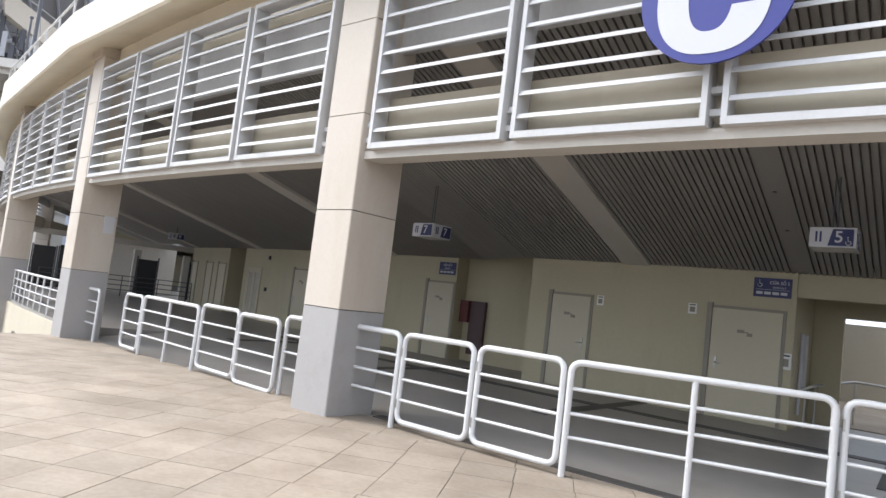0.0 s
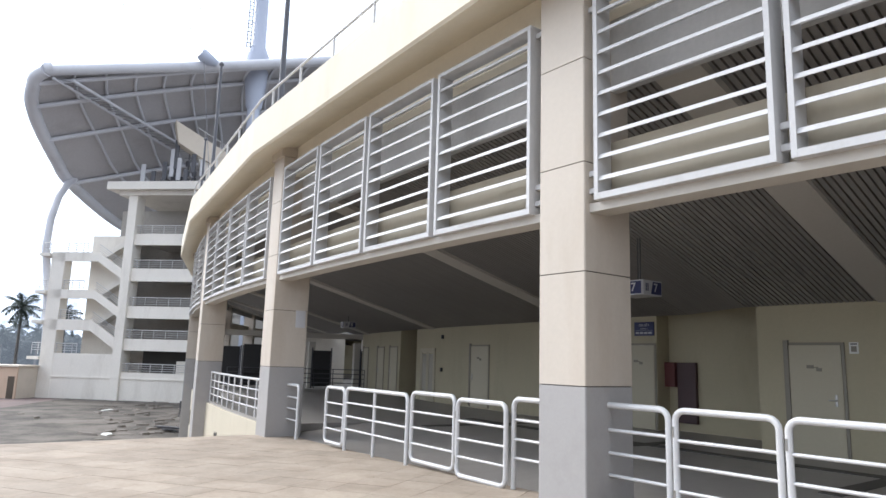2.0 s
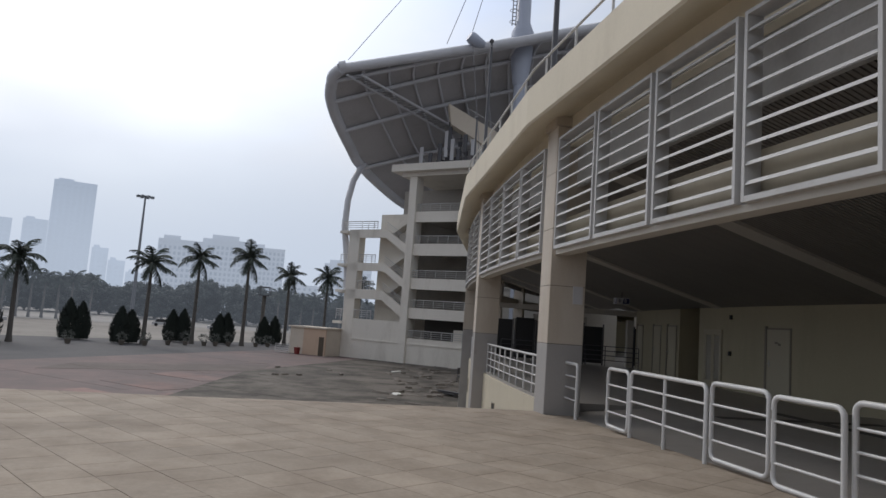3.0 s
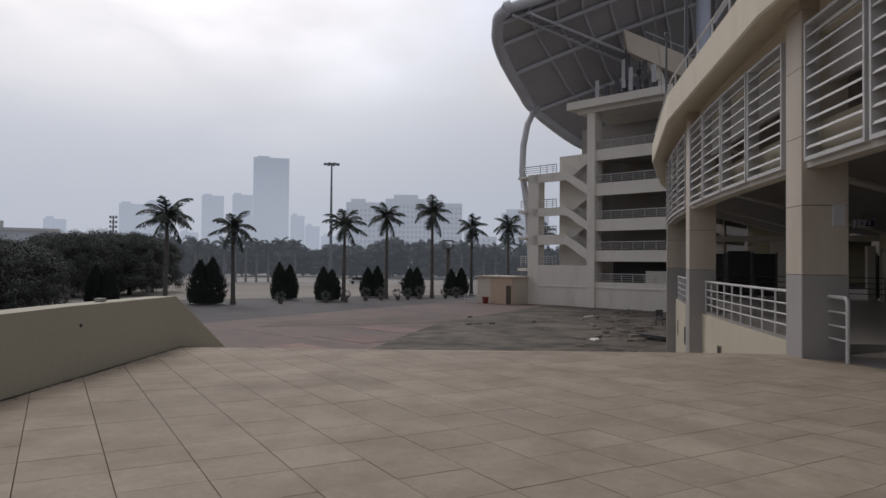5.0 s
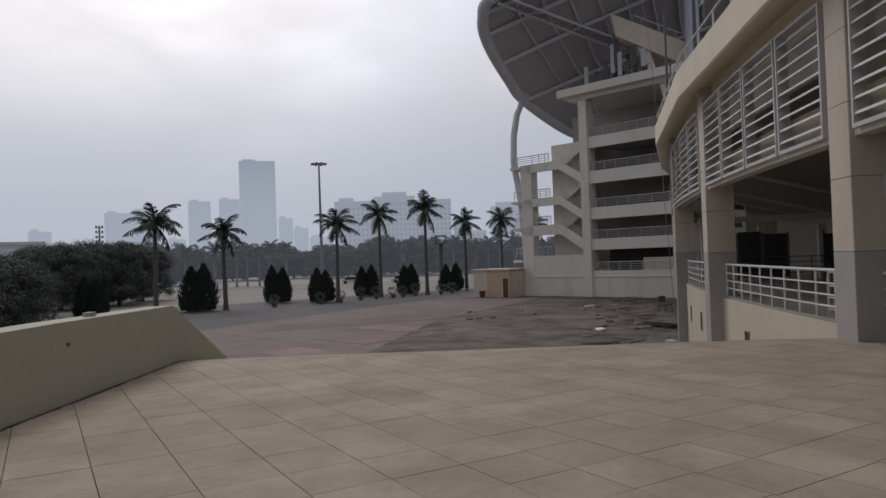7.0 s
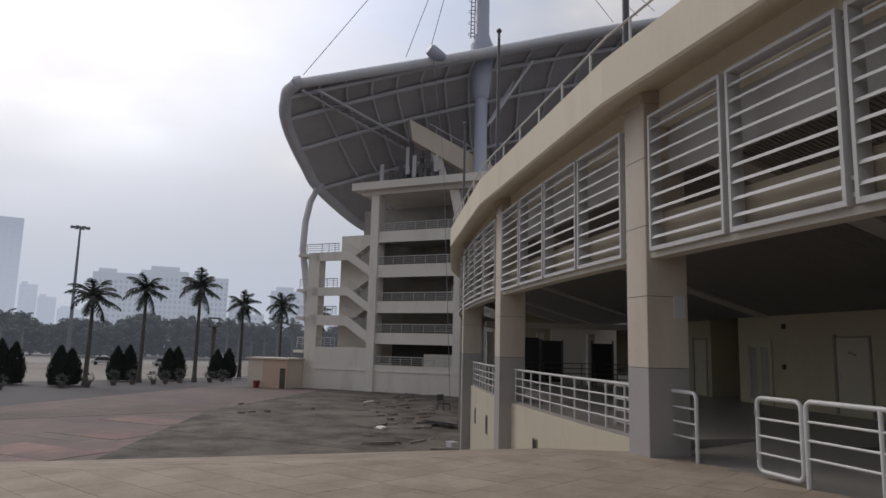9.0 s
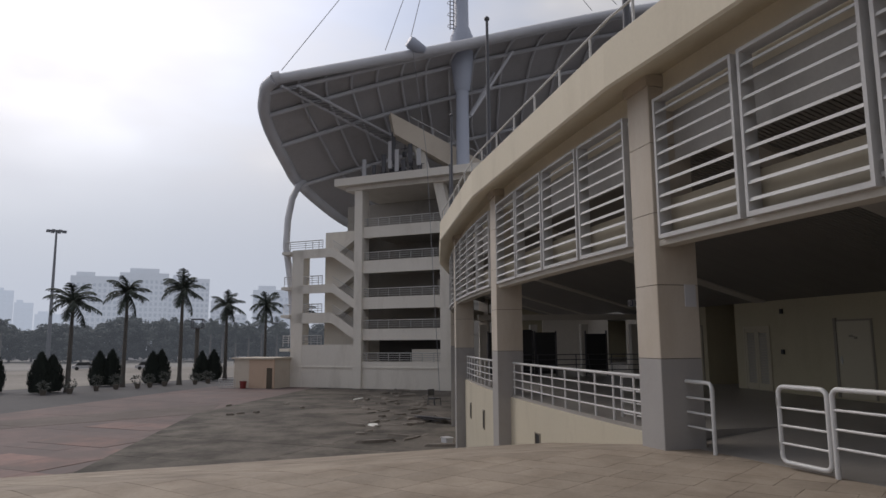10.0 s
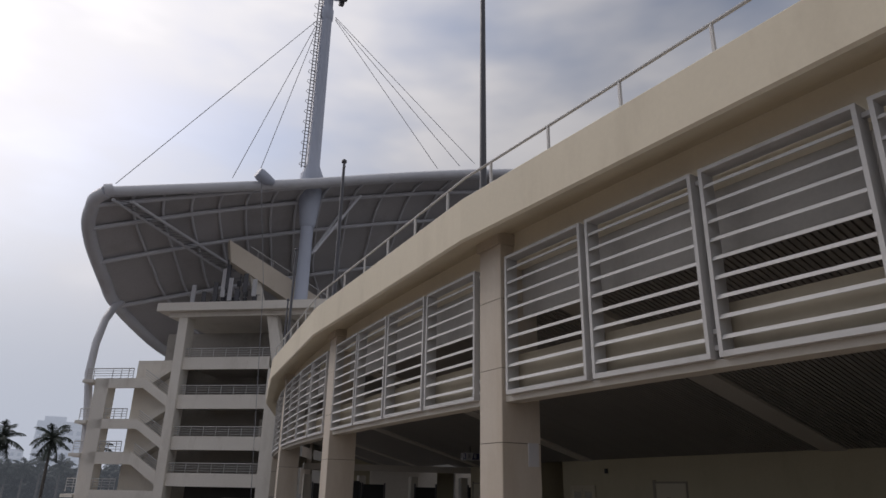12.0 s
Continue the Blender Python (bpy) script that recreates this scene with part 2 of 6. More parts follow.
# ---- mesh helpers ----
class Shape:
    """Gathers boxes, tubes and sheets into one mesh."""

    def __init__(self):
        self.v, self.f, self.smooth = [], [], []

    def add(self, verts, faces, smooth=False):
        o = len(self.v)
        self.v += [tuple(p) for p in verts]
        self.f += [tuple(i + o for i in face) for face in faces]
        self.smooth += [smooth] * len(faces)
        return self

    def box(self, x0, x1, y0, y1, z0, z1, m=None):
        p = [Vector((x, y, z)) for z in (z0, z1) for y in (y0, y1) for x in (x0, x1)]
        if m:
            p = [m @ q for q in p]
        return self.add(p, [(0, 2, 3, 1), (4, 5, 7, 6), (0, 1, 5, 4), (2, 6, 7, 3), (0, 4, 6, 2), (1, 3, 7, 5)])

    def chamfer_box(self, x0, x1, y0, y1, z0, z1, c):
        """A block whose upright edges are cut off by c."""
        ring = [(x0 + c, y0), (x1 - c, y0), (x1, y0 + c), (x1, y1 - c), (x1 - c, y1), (x0 + c, y1), (x0, y1 - c), (x0, y0 + c)]
        return self.prism([Vector((x, y, z0)) for x, y in ring], [Vector((x, y, z1)) for x, y in ring])

    def prism(self, low, high):
        n = len(low)
        return self.add(list(low) + list(high), [tuple(range(n))[::-1], tuple(range(n, 2 * n))] + [(i, (i + 1) % n, n + (i + 1) % n, n + i) for i in range(n)])

    def arc(self, s0, s1, d0, d1, z0, z1, step=1.0):
        """A block that follows the curve of the building. z0 and z1 may be pairs: at d0 and at d1."""
        za = z0 if isinstance(z0, tuple) else (z0, z0)
        zb = z1 if isinstance(z1, tuple) else (z1, z1)
        n = max(1, int(math.ceil((s1 - s0) / step)))
        verts, faces = [], []
        for i in range(n + 1):
            s = s0 + (s1 - s0) * i / n
            verts += [P(s, d0, za[0]), P(s, d1, za[1]), P(s, d1, zb[1]), P(s, d0, zb[0])]
        for i in range(n):
            a, b = 4 * i, 4 * i + 4
            faces += [(a + j, a + (j + 1) % 4, b + (j + 1) % 4, b + j) for j in range(4)]
        return self.add(verts, faces + [(3, 2, 1, 0), (4 * n, 4 * n + 1, 4 * n + 2, 4 * n + 3)])

    def tube(self, path, r, sides=8, closed=False):
        path = [Vector(p) for p in path]
        rr = r if isinstance(r, (list, tuple)) else [r] * len(path)
        n, verts, faces = len(path), [], []
        normal = None
        for i, p in enumerate(path):
            a = path[i - 1] if i or closed else p
            b = path[(i + 1) % n] if i < n - 1 or closed else p
            t = (b - a).normalized()
            if normal is None:
                normal = t.orthogonal().normalized()
            normal = (normal - t * normal.dot(t)).normalized()
            side = t.cross(normal)
            verts += [p + rr[i] * (math.cos(2 * math.pi * j / sides) * normal + math.sin(2 * math.pi * j / sides) * side) for j in range(sides)]
        for i in range(n if closed else n - 1):
            a, b = i * sides, ((i + 1) % n) * sides
            faces += [(a + j, a + (j + 1) % sides, b + (j + 1) % sides, b + j) for j in range(sides)]
        self.add(verts, faces, True)
        if not closed:
            self.add(verts[:sides], [tuple(range(sides))[::-1]])
            self.add(verts[-sides:], [tuple(range(sides))])
        return self

    def mesh(self, name, material, weld=False):
        me = bpy.data.meshes.new(name)
        me.from_pydata(self.v, [], self.f)
        me.polygons.foreach_set("use_smooth", self.smooth)
        me.materials.append(material)
        me.update()
        bm = bmesh.new()
        bm.from_mesh(me)
        if weld:
            bmesh.ops.remove_doubles(bm, verts=bm.verts, dist=1e-4)
        bmesh.ops.recalc_face_normals(bm, faces=bm.faces)
        bm.to_mesh(me)
        bm.free()
        return me


def part(name, shape, material, parent=None, label="", m=None):
    """One mesh object, under a thing or a part."""
    me = shape if isinstance(shape, bpy.types.Mesh) else shape.mesh(name, material)
    ob = new(name, me)
    if parent is not None:
        ob.parent = parent
    if m is not None:
        ob.matrix_basis = m
    return tagged(ob, label)


def thing(name, label, category, m=None, group="", kind=""):
    ob = new(name)
    ob.empty_display_size = 0.2
    if m is not None:
        ob.matrix_basis = m
    return tagged(ob, label, category, group, kind)


def solid(name, shape, material, label, category, group="", kind="", m=None):
    return tagged(part(name, shape, material, m=m), label, category, group, kind)


# ---- the building's curve: s runs along it, d goes into it ----
CX, CY, RAD = -23.442, 93.256, 89.787


def P(s, d, z):
    a = s / RAD
    return Vector((CX + (RAD - d) * math.sin(a), CY - (RAD - d) * math.cos(a), z))


def F(s, d=0.0, z=0.0):
    """A pose on the curve: local x along it, local y into the building."""
    return Matrix.Translation(P(s, d, z)) @ Matrix.Rotation(s / RAD, 4, "Z")


def plaza_z(x):
    return -0.02 * max(0.0, -7.0 - x)


COLS = [16.02 + 9.23 * k for k in range(2, -7, -1)]      # centres of the columns, along s
COL_W, COL_D0, COL_D1 = 0.69, -0.08, 0.72
S_MIN, S_MAX = COLS[-1] - 8.0, COLS[0] + 2.0
LOW = -3.2                                                # the ground below the terrace


# ---- ground, terrace and ramp ----
def sheet(name, pts, z, material, label, category, kind="structure"):
    return solid(name, Shape().add([(x, y, z) for x, y in pts], [tuple(range(len(pts)))]), material, label, category, kind=kind)


sheet("ground", [(1500 * math.cos(2 * math.pi * i / 48), 1500 * math.sin(2 * math.pi * i / 48)) for i in range(48)], LOW, M_ASPHALT, "worn grey asphalt forecourt around the stadium", "ground")
sheet("pavement_dusty", [(-74, -46), (-92, -24), (-104, -12), (-190, -14), (-230, -120), (-120, -130), (-58, -62)], LOW + 0.012, M_SAND, "pale dusty open ground beyond the palm row", "ground")

# old square paving in front of the stair tower, broken and dirty
HB = 2.6
old_paving = thing("pavement_old", "dirty cracked grey concrete paving before the tower", "pavement", kind="structure")
U_T, N_T = Vector((0.5675, 0.8234, 0)), Vector((-0.8234, 0.5675, 0))
turn_t = math.atan2(0.8234, 0.5675)
pink_paving = thing("pavement_pink", "faded pinkish red paving of the forecourt", "pavement", kind="structure")


def clip(poly, keep):
    """Cuts a polygon by one side of an area."""
    res = []
    for i, p in enumerate(poly):
        q = poly[(i + 1) % len(poly)]
        a, b = keep(p), keep(q)
        if a >= 0:
            res.append(p)
        if (a >= 0) != (b >= 0):
            res.append(p + (q - p) * (a / (a - b)))
    return res


# dirty concrete near the building, faded red beyond it, asphalt past the kerbless edge
def beyond(ax, ay, bx, by):
    """Positive on the side of the line a-b that lies towards +y."""
    return lambda p: (bx - ax) * (p.y - ay) - (by - ay) * (p.x - ax) if bx > ax else (by - ay) * (p.x - ax) - (bx - ax) * (p.y - ay)


OLD_SIDES = [beyond(-56.9, -9.6, -35.5, -10.6), beyond(-77.0, -2.2, -56.9, -9.0), lambda p: p.x + 96]
PINK_SIDES = [beyond(-78.6, -14.7, -54.7, -24.4), lambda p: p.x + 84, lambda p: 2 - p.y]
STAIN_SIDES = [beyond(-60.6, -10.4, -52.2, -22.8), lambda p, f=beyond(-55.0, -8.7, -48.0, -20.8): -f(p), lambda p: -9.0 - p.y, lambda p: p.y + 21.5]


def lay(parent, sides, thick, material, base, half=HB, near=None):
    rng = random.Random(17)
    step = int(HB / half + 0.5)
    for i in range(-16 * step, 14 * step):
        for j in range(-14 * step, 12 * step):
            c = Vector((-52, -8, LOW)) + U_T * (2 * half * i) + N_T * (2 * half * j)
            if near and (c - Vector((near[0], near[1], LOW))).length > near[2] * rng.uniform(0.55, 1.0):
                continue
            if not (-92 < c.x < -19 and -40 < c.y < 40) or c.y > 12.0 and c.x > -34 or c.y > 14 and c.x > -45:
                continue
            g = half - 0.012
            poly = [c + U_T * x + N_T * y for x, y in ((-g, -g), (g, -g), (g, g), (-g, g))]
            for f in sides:
                poly = clip(poly, f) if len(poly) > 2 else poly
            if len(poly) > 2:
                top = base + thick + 0.006 * rng.random()
                lo = [p + Vector((0, 0, 0.002)) for p in poly]
                part("paving_slab", Shape().prism(lo, [Vector((p.x, p.y, LOW + top)) for p in poly]), material, parent)


lay(old_paving, OLD_SIDES, 0.03, M_OLDPAVE, 0.006)
lay(pink_paving, PINK_SIDES, 0.012, M_PINK, 0.003)
stain_paving = thing("pavement_stained", "dark stained strip of paving across the forecourt", "pavement", kind="structure")
lay(stain_paving, STAIN_SIDES, 0.026, M_SOILED, 0.003)
rose_paving = thing("pavement_rose", "bare red paving where the grey has worn off", "pavement", kind="structure")
NOT_OLD = [lambda p, f=OLD_SIDES[0]: -f(p) if p.x > -56.9 else 1.0]
for spot in ((-47.6, -11.4, 2.6), (-42.6, -12.4, 2.4), (-37.2, -12.6, 3.0), (-33.6, -13.0, 2.8)):
    lay(rose_paving, NOT_OLD, 0.03, M_ROSE, 0.004, HB / 2, spot)

# the raised terrace: concrete body, its slabs are laid on it at the end of the file
CREST = [(-15.0, -7.6), (-15.6, -4.1), (-16.2, -1.0), (-16.7, 1.6), (-17.0, 4.1)]


def crest_x(y):
    for (xa, ya), (xb, yb) in zip(CREST, CREST[1:]):
        if y <= yb:
            return xa + (xb - xa) * (y - ya) / (yb - ya)
    return CREST[-1][0]


FALL = 5.0                                                # length of the gentle fall past the crest


def terrace_z(x, y):
    return plaza_z(x) - 0.113 * max(0.0, crest_x(y) - x)


def edge_x(y):
    return crest_x(y) - FALL


PAR_A, PAR_D = Vector((-7.49, -5.99, 0)), Vector((-0.9785, -0.2064, 0))


def parapet_y(x):
    return PAR_A.y + (x - PAR_A.x) * PAR_D.y / PAR_D.x


def front_y(x):
    """The building's front line at x, a little inside the fence."""
    return CY - math.sqrt((RAD - 0.55) ** 2 - (x - CX) ** 2)


body = Shape()
xs = [16, 12, 8, 4, 0, -3.5, -7, -9, -11, -13, -15.0]
rows = []
for x in xs:
    rows.append([(x, parapet_y(x) - 0.5), (x, front_y(x))])
for x in (-16.0, -17.0, -18.5, -20.0):
    rows.append([(x, parapet_y(x) - 0.3), (x, front_y(x))])
rows.append([(-20.0, parapet_y(-20.0) - 0.3), (edge_x(4.0), front_y(edge_x(4.0)))])
verts, faces = [], []
for a, b in rows:
    for x, y in (a, b):
        verts += [(x, y, terrace_z(x, y) - (0.035 if x > -13 else 0.1)), (x, y, LOW)]
for i in range(len(rows) - 1):
    a, b = 4 * i, 4 * i + 4
    faces += [(a, a + 2, b + 2, b), (a, b, b + 1, a + 1), (a + 2, a + 3, b + 3, b + 2)]
faces += [(0, 1, 3, 2)]
body.add(verts, faces)
solid("floor_terrace", body, M_JOINT, "raised terrace bed under the beige slabs", "floor", kind="structure")

# the ramp that leads down from the terrace's crest
ramp, rv = Shape(), []
for x, y in CREST:
    x = edge_x(y)
    y = front_y(x) if y > 4 else y
    if y == CREST[0][1]:
        y = parapet_y(x) - 0.3
    z = terrace_z(x, y) - 0.005
    rv.append([(x, y, z), (x - 0.5, y - 0.02, z - 0.12), (x - 6.0, y - 0.7, LOW + 0.02), (x - 6.0, y - 0.7, LOW - 0.2), (x, y, LOW - 0.2)])
for a, b in zip(rv, rv[1:]):
    ramp.add(a + b, [(0, 1, 6, 5), (1, 2, 7, 6), (2, 3, 8, 7), (4, 0, 5, 9)])
solid("floor_ramp", ramp.mesh("floor_ramp", M_SLAB, True), M_SLAB, "beige concrete ramp sloping down from the terrace", "ramp", kind="structure")

# solid parapet along the terrace's outer side, sloping down with the ramp
par = Shape()
side = Vector((0.2064, -0.9785, 0)) * 0.42


def par_pt(k, z, out):
    p = PAR_A + PAR_D * k + (side if out else Vector())
    return (p.x, p.y, z)


prof = [(-16, 0.90), (-8, 0.89), (0, 0.88), (3.7, 0.86), (7.42, 0.80), (10.53, -0.50), (16.0, -2.72)]
for (k0, z0), (k1, z1) in zip(prof, prof[1:]):
    par.add([par_pt(k0, LOW, 0), par_pt(k1, LOW, 0), par_pt(k1, z1, 0), par_pt(k0, z0, 0), par_pt(k0, LOW, 1), par_pt(k1, LOW, 1), par_pt(k1, z1, 1), par_pt(k0, z0, 1)],
            [(0, 1, 2, 3), (7, 6, 5, 4), (3, 2, 6, 7)])
par.add([par_pt(-16, LOW, 0), par_pt(-16, 0.9, 0), par_pt(-16, 0.9, 1), par_pt(-16, LOW, 1)], [(0, 1, 2, 3)])
par.add([par_pt(16, LOW, 0), par_pt(16, -2.72, 0), par_pt(16, -2.72, 1), par_pt(16, LOW, 1)], [(0, 1, 2, 3)])
solid("wall_parapet", par.mesh("wall_parapet", M_PARAPET, True), M_PARAPET, "low solid cream parapet wall with sloping end", "wall", kind="structure")
spout = solid("drain_spout", Shape().tube([(0, 0, 0), (0, 0.05, -0.012)], 0.022, 8), M_POLE, "small dark drain pipe end in the parapet", "pipe")
p_sp = PAR_A + PAR_D * 3.95
spout.matrix_basis = Matrix.Translation((p_sp.x, p_sp.y - 0.03, 0.6)) @ Matrix.Rotation(math.atan2(PAR_D.y, PAR_D.x) + math.pi, 4, "Z")

pb_at = PAR_A + PAR_D * 4.95 + side * 0.5
solid("concrete_block", Shape().chamfer_box(-0.085, 0.085, -0.06, 0.06, 0, 0.05, 0.012), M_KERB, "small grey concrete block lying on the parapet", "block", m=Matrix.Translation((pb_at.x, pb_at.y, 0.845)) @ Matrix.Rotation(0.3, 4, "Z"))
# dirt washed against the foot of the parapet, thin ragged patches
rng = random.Random(31)
grime = Shape()
out_n = -side.normalized()
for k in range(420):
    run = rng.uniform(-4.5, 9.0)
    near = k % 6 != 0
    off = 0.012 + abs(rng.gauss(0, 0.02 if near else 0.22))
    p = PAR_A + PAR_D * run + out_n * off
    l, w = (rng.uniform(0.06, 0.22), rng.uniform(0.01, 0.03)) if near else (rng.uniform(0.008, 0.025), rng.uniform(0.005, 0.012))
    ring = [p + PAR_D * (l * math.cos(a) * rng.uniform(0.5, 1)) + out_n * (w * math.sin(a) * rng.uniform(0.5, 1)) for a in np.linspace(0, 5.6, 9)]
    ring = [q + out_n * max(0.0, 0.004 - (q - PAR_A).dot(out_n)) for q in ring]
    grime.prism([Vector((q.x, q.y, terrace_z(q.x, q.y) - 0.004)) for q in ring], [Vector((q.x, q.y, terrace_z(q.x, q.y) + 0.003)) for q in ring])
solid("dirt_patches", grime, M_GRIME, "dark dry dirt along the foot of the parapet", "dirt", kind="stuff")

# ---- concourse: floor, ceiling, back wall ----
WALL_D = 7.2
cfl, cs_list = Shape(), np.linspace(COLS[3] - 0.3, S_MAX, 40)
cv, cf = [], []
for s in cs_list:
    edge = plaza_z(P(float(s), 0.56, 0).x) - 0.012
    cv += [P(float(s), 0.545, -0.4), P(float(s), 0.545, edge), P(float(s), 3.2, 0.05), P(float(s), 16, 0.06)]
for i in range(len(cs_list) - 1):
    a, b = 4 * i, 4 * i + 4
    cf += [(a + k, a + k + 1, b + k + 1, b + k) for k in range(3)]
solid("floor_concourse", cfl.add(cv, cf), M_CFLOOR, "smooth grey concourse floor", "floor", kind="structure")
# light-coloured floor added to bounce daylight onto the ramp wall
solid("floor_ramp_yard", Shape().arc(19.4, 26.1, 9.42, 17.0, -0.2, 0.075), M_SLAB, "pale floor added to bounce daylight in the open ramp yard", "floor", kind="structure")
solid("floor_concourse_far", Shape().arc(S_MIN, COLS[3] - 0.3, 0.36, 16, -0.3, 0.016), M_CFLOOR, "smooth grey concourse floor", "floor", kind="structure")
strips = Shape()
strips.arc(COLS[3] - 0.2, S_MAX, 5.4, 5.68, 0.03, 0.064)
# dark strip painted for the threshold edge's shadow inside the fence
strips.arc(16.5, S_MAX, 0.6, 0.78, -0.3, 0.002)
for s in np.arange(8, 34, 4.6):
    strips.arc(float(s), float(s) + 0.28, 3.3, 7.2, 0.03, 0.062)
solid("trim_floor", strips, M_STRIP, "dark strips of the concourse floor, one painted for the threshold's shadow", "floor trim", kind="structure")



def wall_d(s):
    """The back wall stands deeper towards the far end."""
    return 7.2 if s > 14 else 8.3 if s < 11.8 else 8.3 - 1.1 * (s - 11.8) / 2.2


def ceil_z(d, s=20.0):
    w = wall_d(s)
    return 2.76 + 2.36 * (w - d) / (w - 0.62)


COURT = (-30.0, -13.6)                                   # open court beyond the screens
ceiling = Shape()
s = S_MIN
while s < S_MAX:
    s1 = s + 0.074
    wd = wall_d(s)
    end = 7.8 if COURT[0] < s < COURT[1] else wd
    lo = [P(s, 0.62, ceil_z(0.62, s)), P(s1, 0.62, ceil_z(0.62, s)), P(s1, end, ceil_z(end, s)), P(s, end, ceil_z(end, s))]
    ceiling.prism(lo, [q + Vector((0, 0, 0.05)) for q in lo])
    s += 0.104
solid("ceiling", ceiling, M_CEIL, "raked ceiling of narrow grey metal strips", "ceiling", kind="structure")
void = Shape()
for s0, s1, deep in ((S_MIN, COURT[0], 16.3), (*COURT, 7.8), (COURT[1], 14.0, 16.3), (14.0, 19.5, 16.3), (19.5, 27.5, 9.4), (27.5, S_MAX, 16.3)):
    ref = 20.0 if s0 >= 14 else 0.0
    low_edge, high_edge = ceil_z(7.0, ref) + 0.075, ceil_z(0.62, ref) + 0.075
    void.arc(s0, s1, 0.62, 7.0, (high_edge, low_edge), (high_edge + 0.16, low_edge + 0.3))
    void.arc(s0, s1, 7.0, deep, 3.25, 3.6)
solid("ceiling_backing", void, M_DARK, "dark void above the ceiling strips", "ceiling", kind="structure")
for s in (33.2, 25.0, 16.95, 7.8, -1.4, -10.6, -19.8, -29.0):
    w = wall_d(s)
    b = Shape().arc(s - 0.3, s + 0.3, 0.62, w + 0.1, (ceil_z(0.62, s) - 0.12, 2.70), (ceil_z(0.62, s) + 0.1, 2.9))
    solid("ceiling_beam", b, M_BEAM, "sloping grey-cream concrete ceiling beam", "beam", "ceiling beams")

hatch = thing("ceiling_strip", "flat grey access strip with dark bolt holes in the ceiling", "ceiling panel", kind="structure")
part("panel", Shape().arc(20.05, 20.42, 0.64, 7.1, (ceil_z(0.64) - 0.012, ceil_z(7.1) - 0.012), (ceil_z(0.64) - 0.004, ceil_z(7.1) - 0.004)), M_CEIL, hatch)
for d in (1.6, 2.5, 2.56, 3.4, 4.6, 5.7):
    part("bolt_hole", Shape().tube([P(20.2, d, ceil_z(d) - 0.018), P(20.2, d, ceil_z(d) - 0.008)], 0.03, 8), M_BLACK, hatch)

# back wall: stretches of wall, recesses between them
wall_bits = [("wall_back", 14.3, 20.15), ("wall_back", -3.0, 10.82), ("wall_back", -11.5, -5.0), ("wall_back", 23.4, S_MAX)]
for name, a, b in wall_bits:
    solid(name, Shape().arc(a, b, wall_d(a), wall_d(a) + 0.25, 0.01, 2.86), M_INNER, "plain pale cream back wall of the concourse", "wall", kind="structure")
for a, b, deep in ((10.82, 14.3, 8.75), (-5.0, -3.0, 10.6)):
    r = Shape().arc(a - 0.2, b + 0.2, deep, deep + 0.2, 0.02, 3.4)
    r.arc(a - 0.2, a, wall_d(a) + 0.25, deep, 0.01, 3.4).arc(b, b + 0.2, wall_d(b) + 0.25, deep, 0.01, 3.4)
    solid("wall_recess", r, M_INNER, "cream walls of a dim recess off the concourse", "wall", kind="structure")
# passage at the near end, open to daylight at its far side
r = Shape().arc(20.15 - 0.2, 20.15, WALL_D + 0.25, 9.4, 0.02, 3.4).arc(23.4, 23.6, WALL_D + 0.25, 9.4, 0.02, 3.4)
r.arc(20.15, 23.4, WALL_D + 0.05, WALL_D + 0.25, 2.35, 2.86)
r.arc(20.15, 20.72, 9.2, 9.4, 0.02, 3.4).arc(20.72, 22.4, 9.2, 9.4, 2.14, 3.4).arc(22.4, 23.4, 9.2, 9.4, 0.02, 3.4)
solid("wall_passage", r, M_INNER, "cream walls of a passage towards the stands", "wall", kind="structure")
solid("wall_ramp", Shape().arc(17.0, 28.5, 17.0, 17.2, 0.0, 2.3).arc(19.2, 19.4, 9.4, 15.9, 0.0, 0.9).arc(26.1, 26.3, 9.4, 15.9, 0.0, 0.9), M_CREAM, "sunlit cream wall of the open ramp behind", "wall", kind="structure")
hp = thing("passage_handrail", "white tube handrail in the passage", "railing", F(20.15, 7.6, 0.05))
inv = hp.matrix_basis.inverted()
part("rail", Shape().tube([inv @ P(20.26, 7.7, 0.74), inv @ P(20.3, 9.0, 0.80), inv @ P(20.9, 10.2, 0.92), inv @ P(23.2, 10.2, 0.86)], 0.026, 8), M_WHITE, hp)
for sp, dp, zp in ((20.28, 8.0, 0.75), (20.3, 9.0, 0.80), (20.9, 10.2, 0.92), (22.2, 10.2, 0.88), (23.2, 10.2, 0.86)):
    part("post", Shape().tube([inv @ P(sp, dp, 0.05), inv @ P(sp, dp, zp)], 0.02, 6), M_WHITE, hp)
solid("wall_stand_end", Shape().arc(-11.5, 17.0, 16, 16.3, -0.2, 6.4).arc(28.5, 36, 16, 16.3, -0.2, 6.4), M_CREAM, "cream wall closing the stand behind", "wall", kind="structure")
solid("wall_far_end", Shape().arc(-11.7, -11.5, 8.3, 16.0, 0.01, 3.3), M_INNER, "cream end wall of the concourse rooms", "wall", kind="structure")
fw = Shape().arc(S_MIN, -11.7, 12.0, 12.25, 0.01, 3.3)
solid("wall_end", Shape().arc(S_MIN, S_MIN + 0.25, 0.62, 12.0, 0.02, 5.0), M_INNER, "cream end wall closing the far concourse", "wall", kind="structure")
solid("wall_court", Shape().arc(-18.4, -18.2, 4.9, 8.4, 0.016, 2.75).arc(-18.4, -18.2, 9.4, 12.0, 0.016, 2.75), M_TOWER, "pale daylit wall of an open court", "wall", kind="structure")
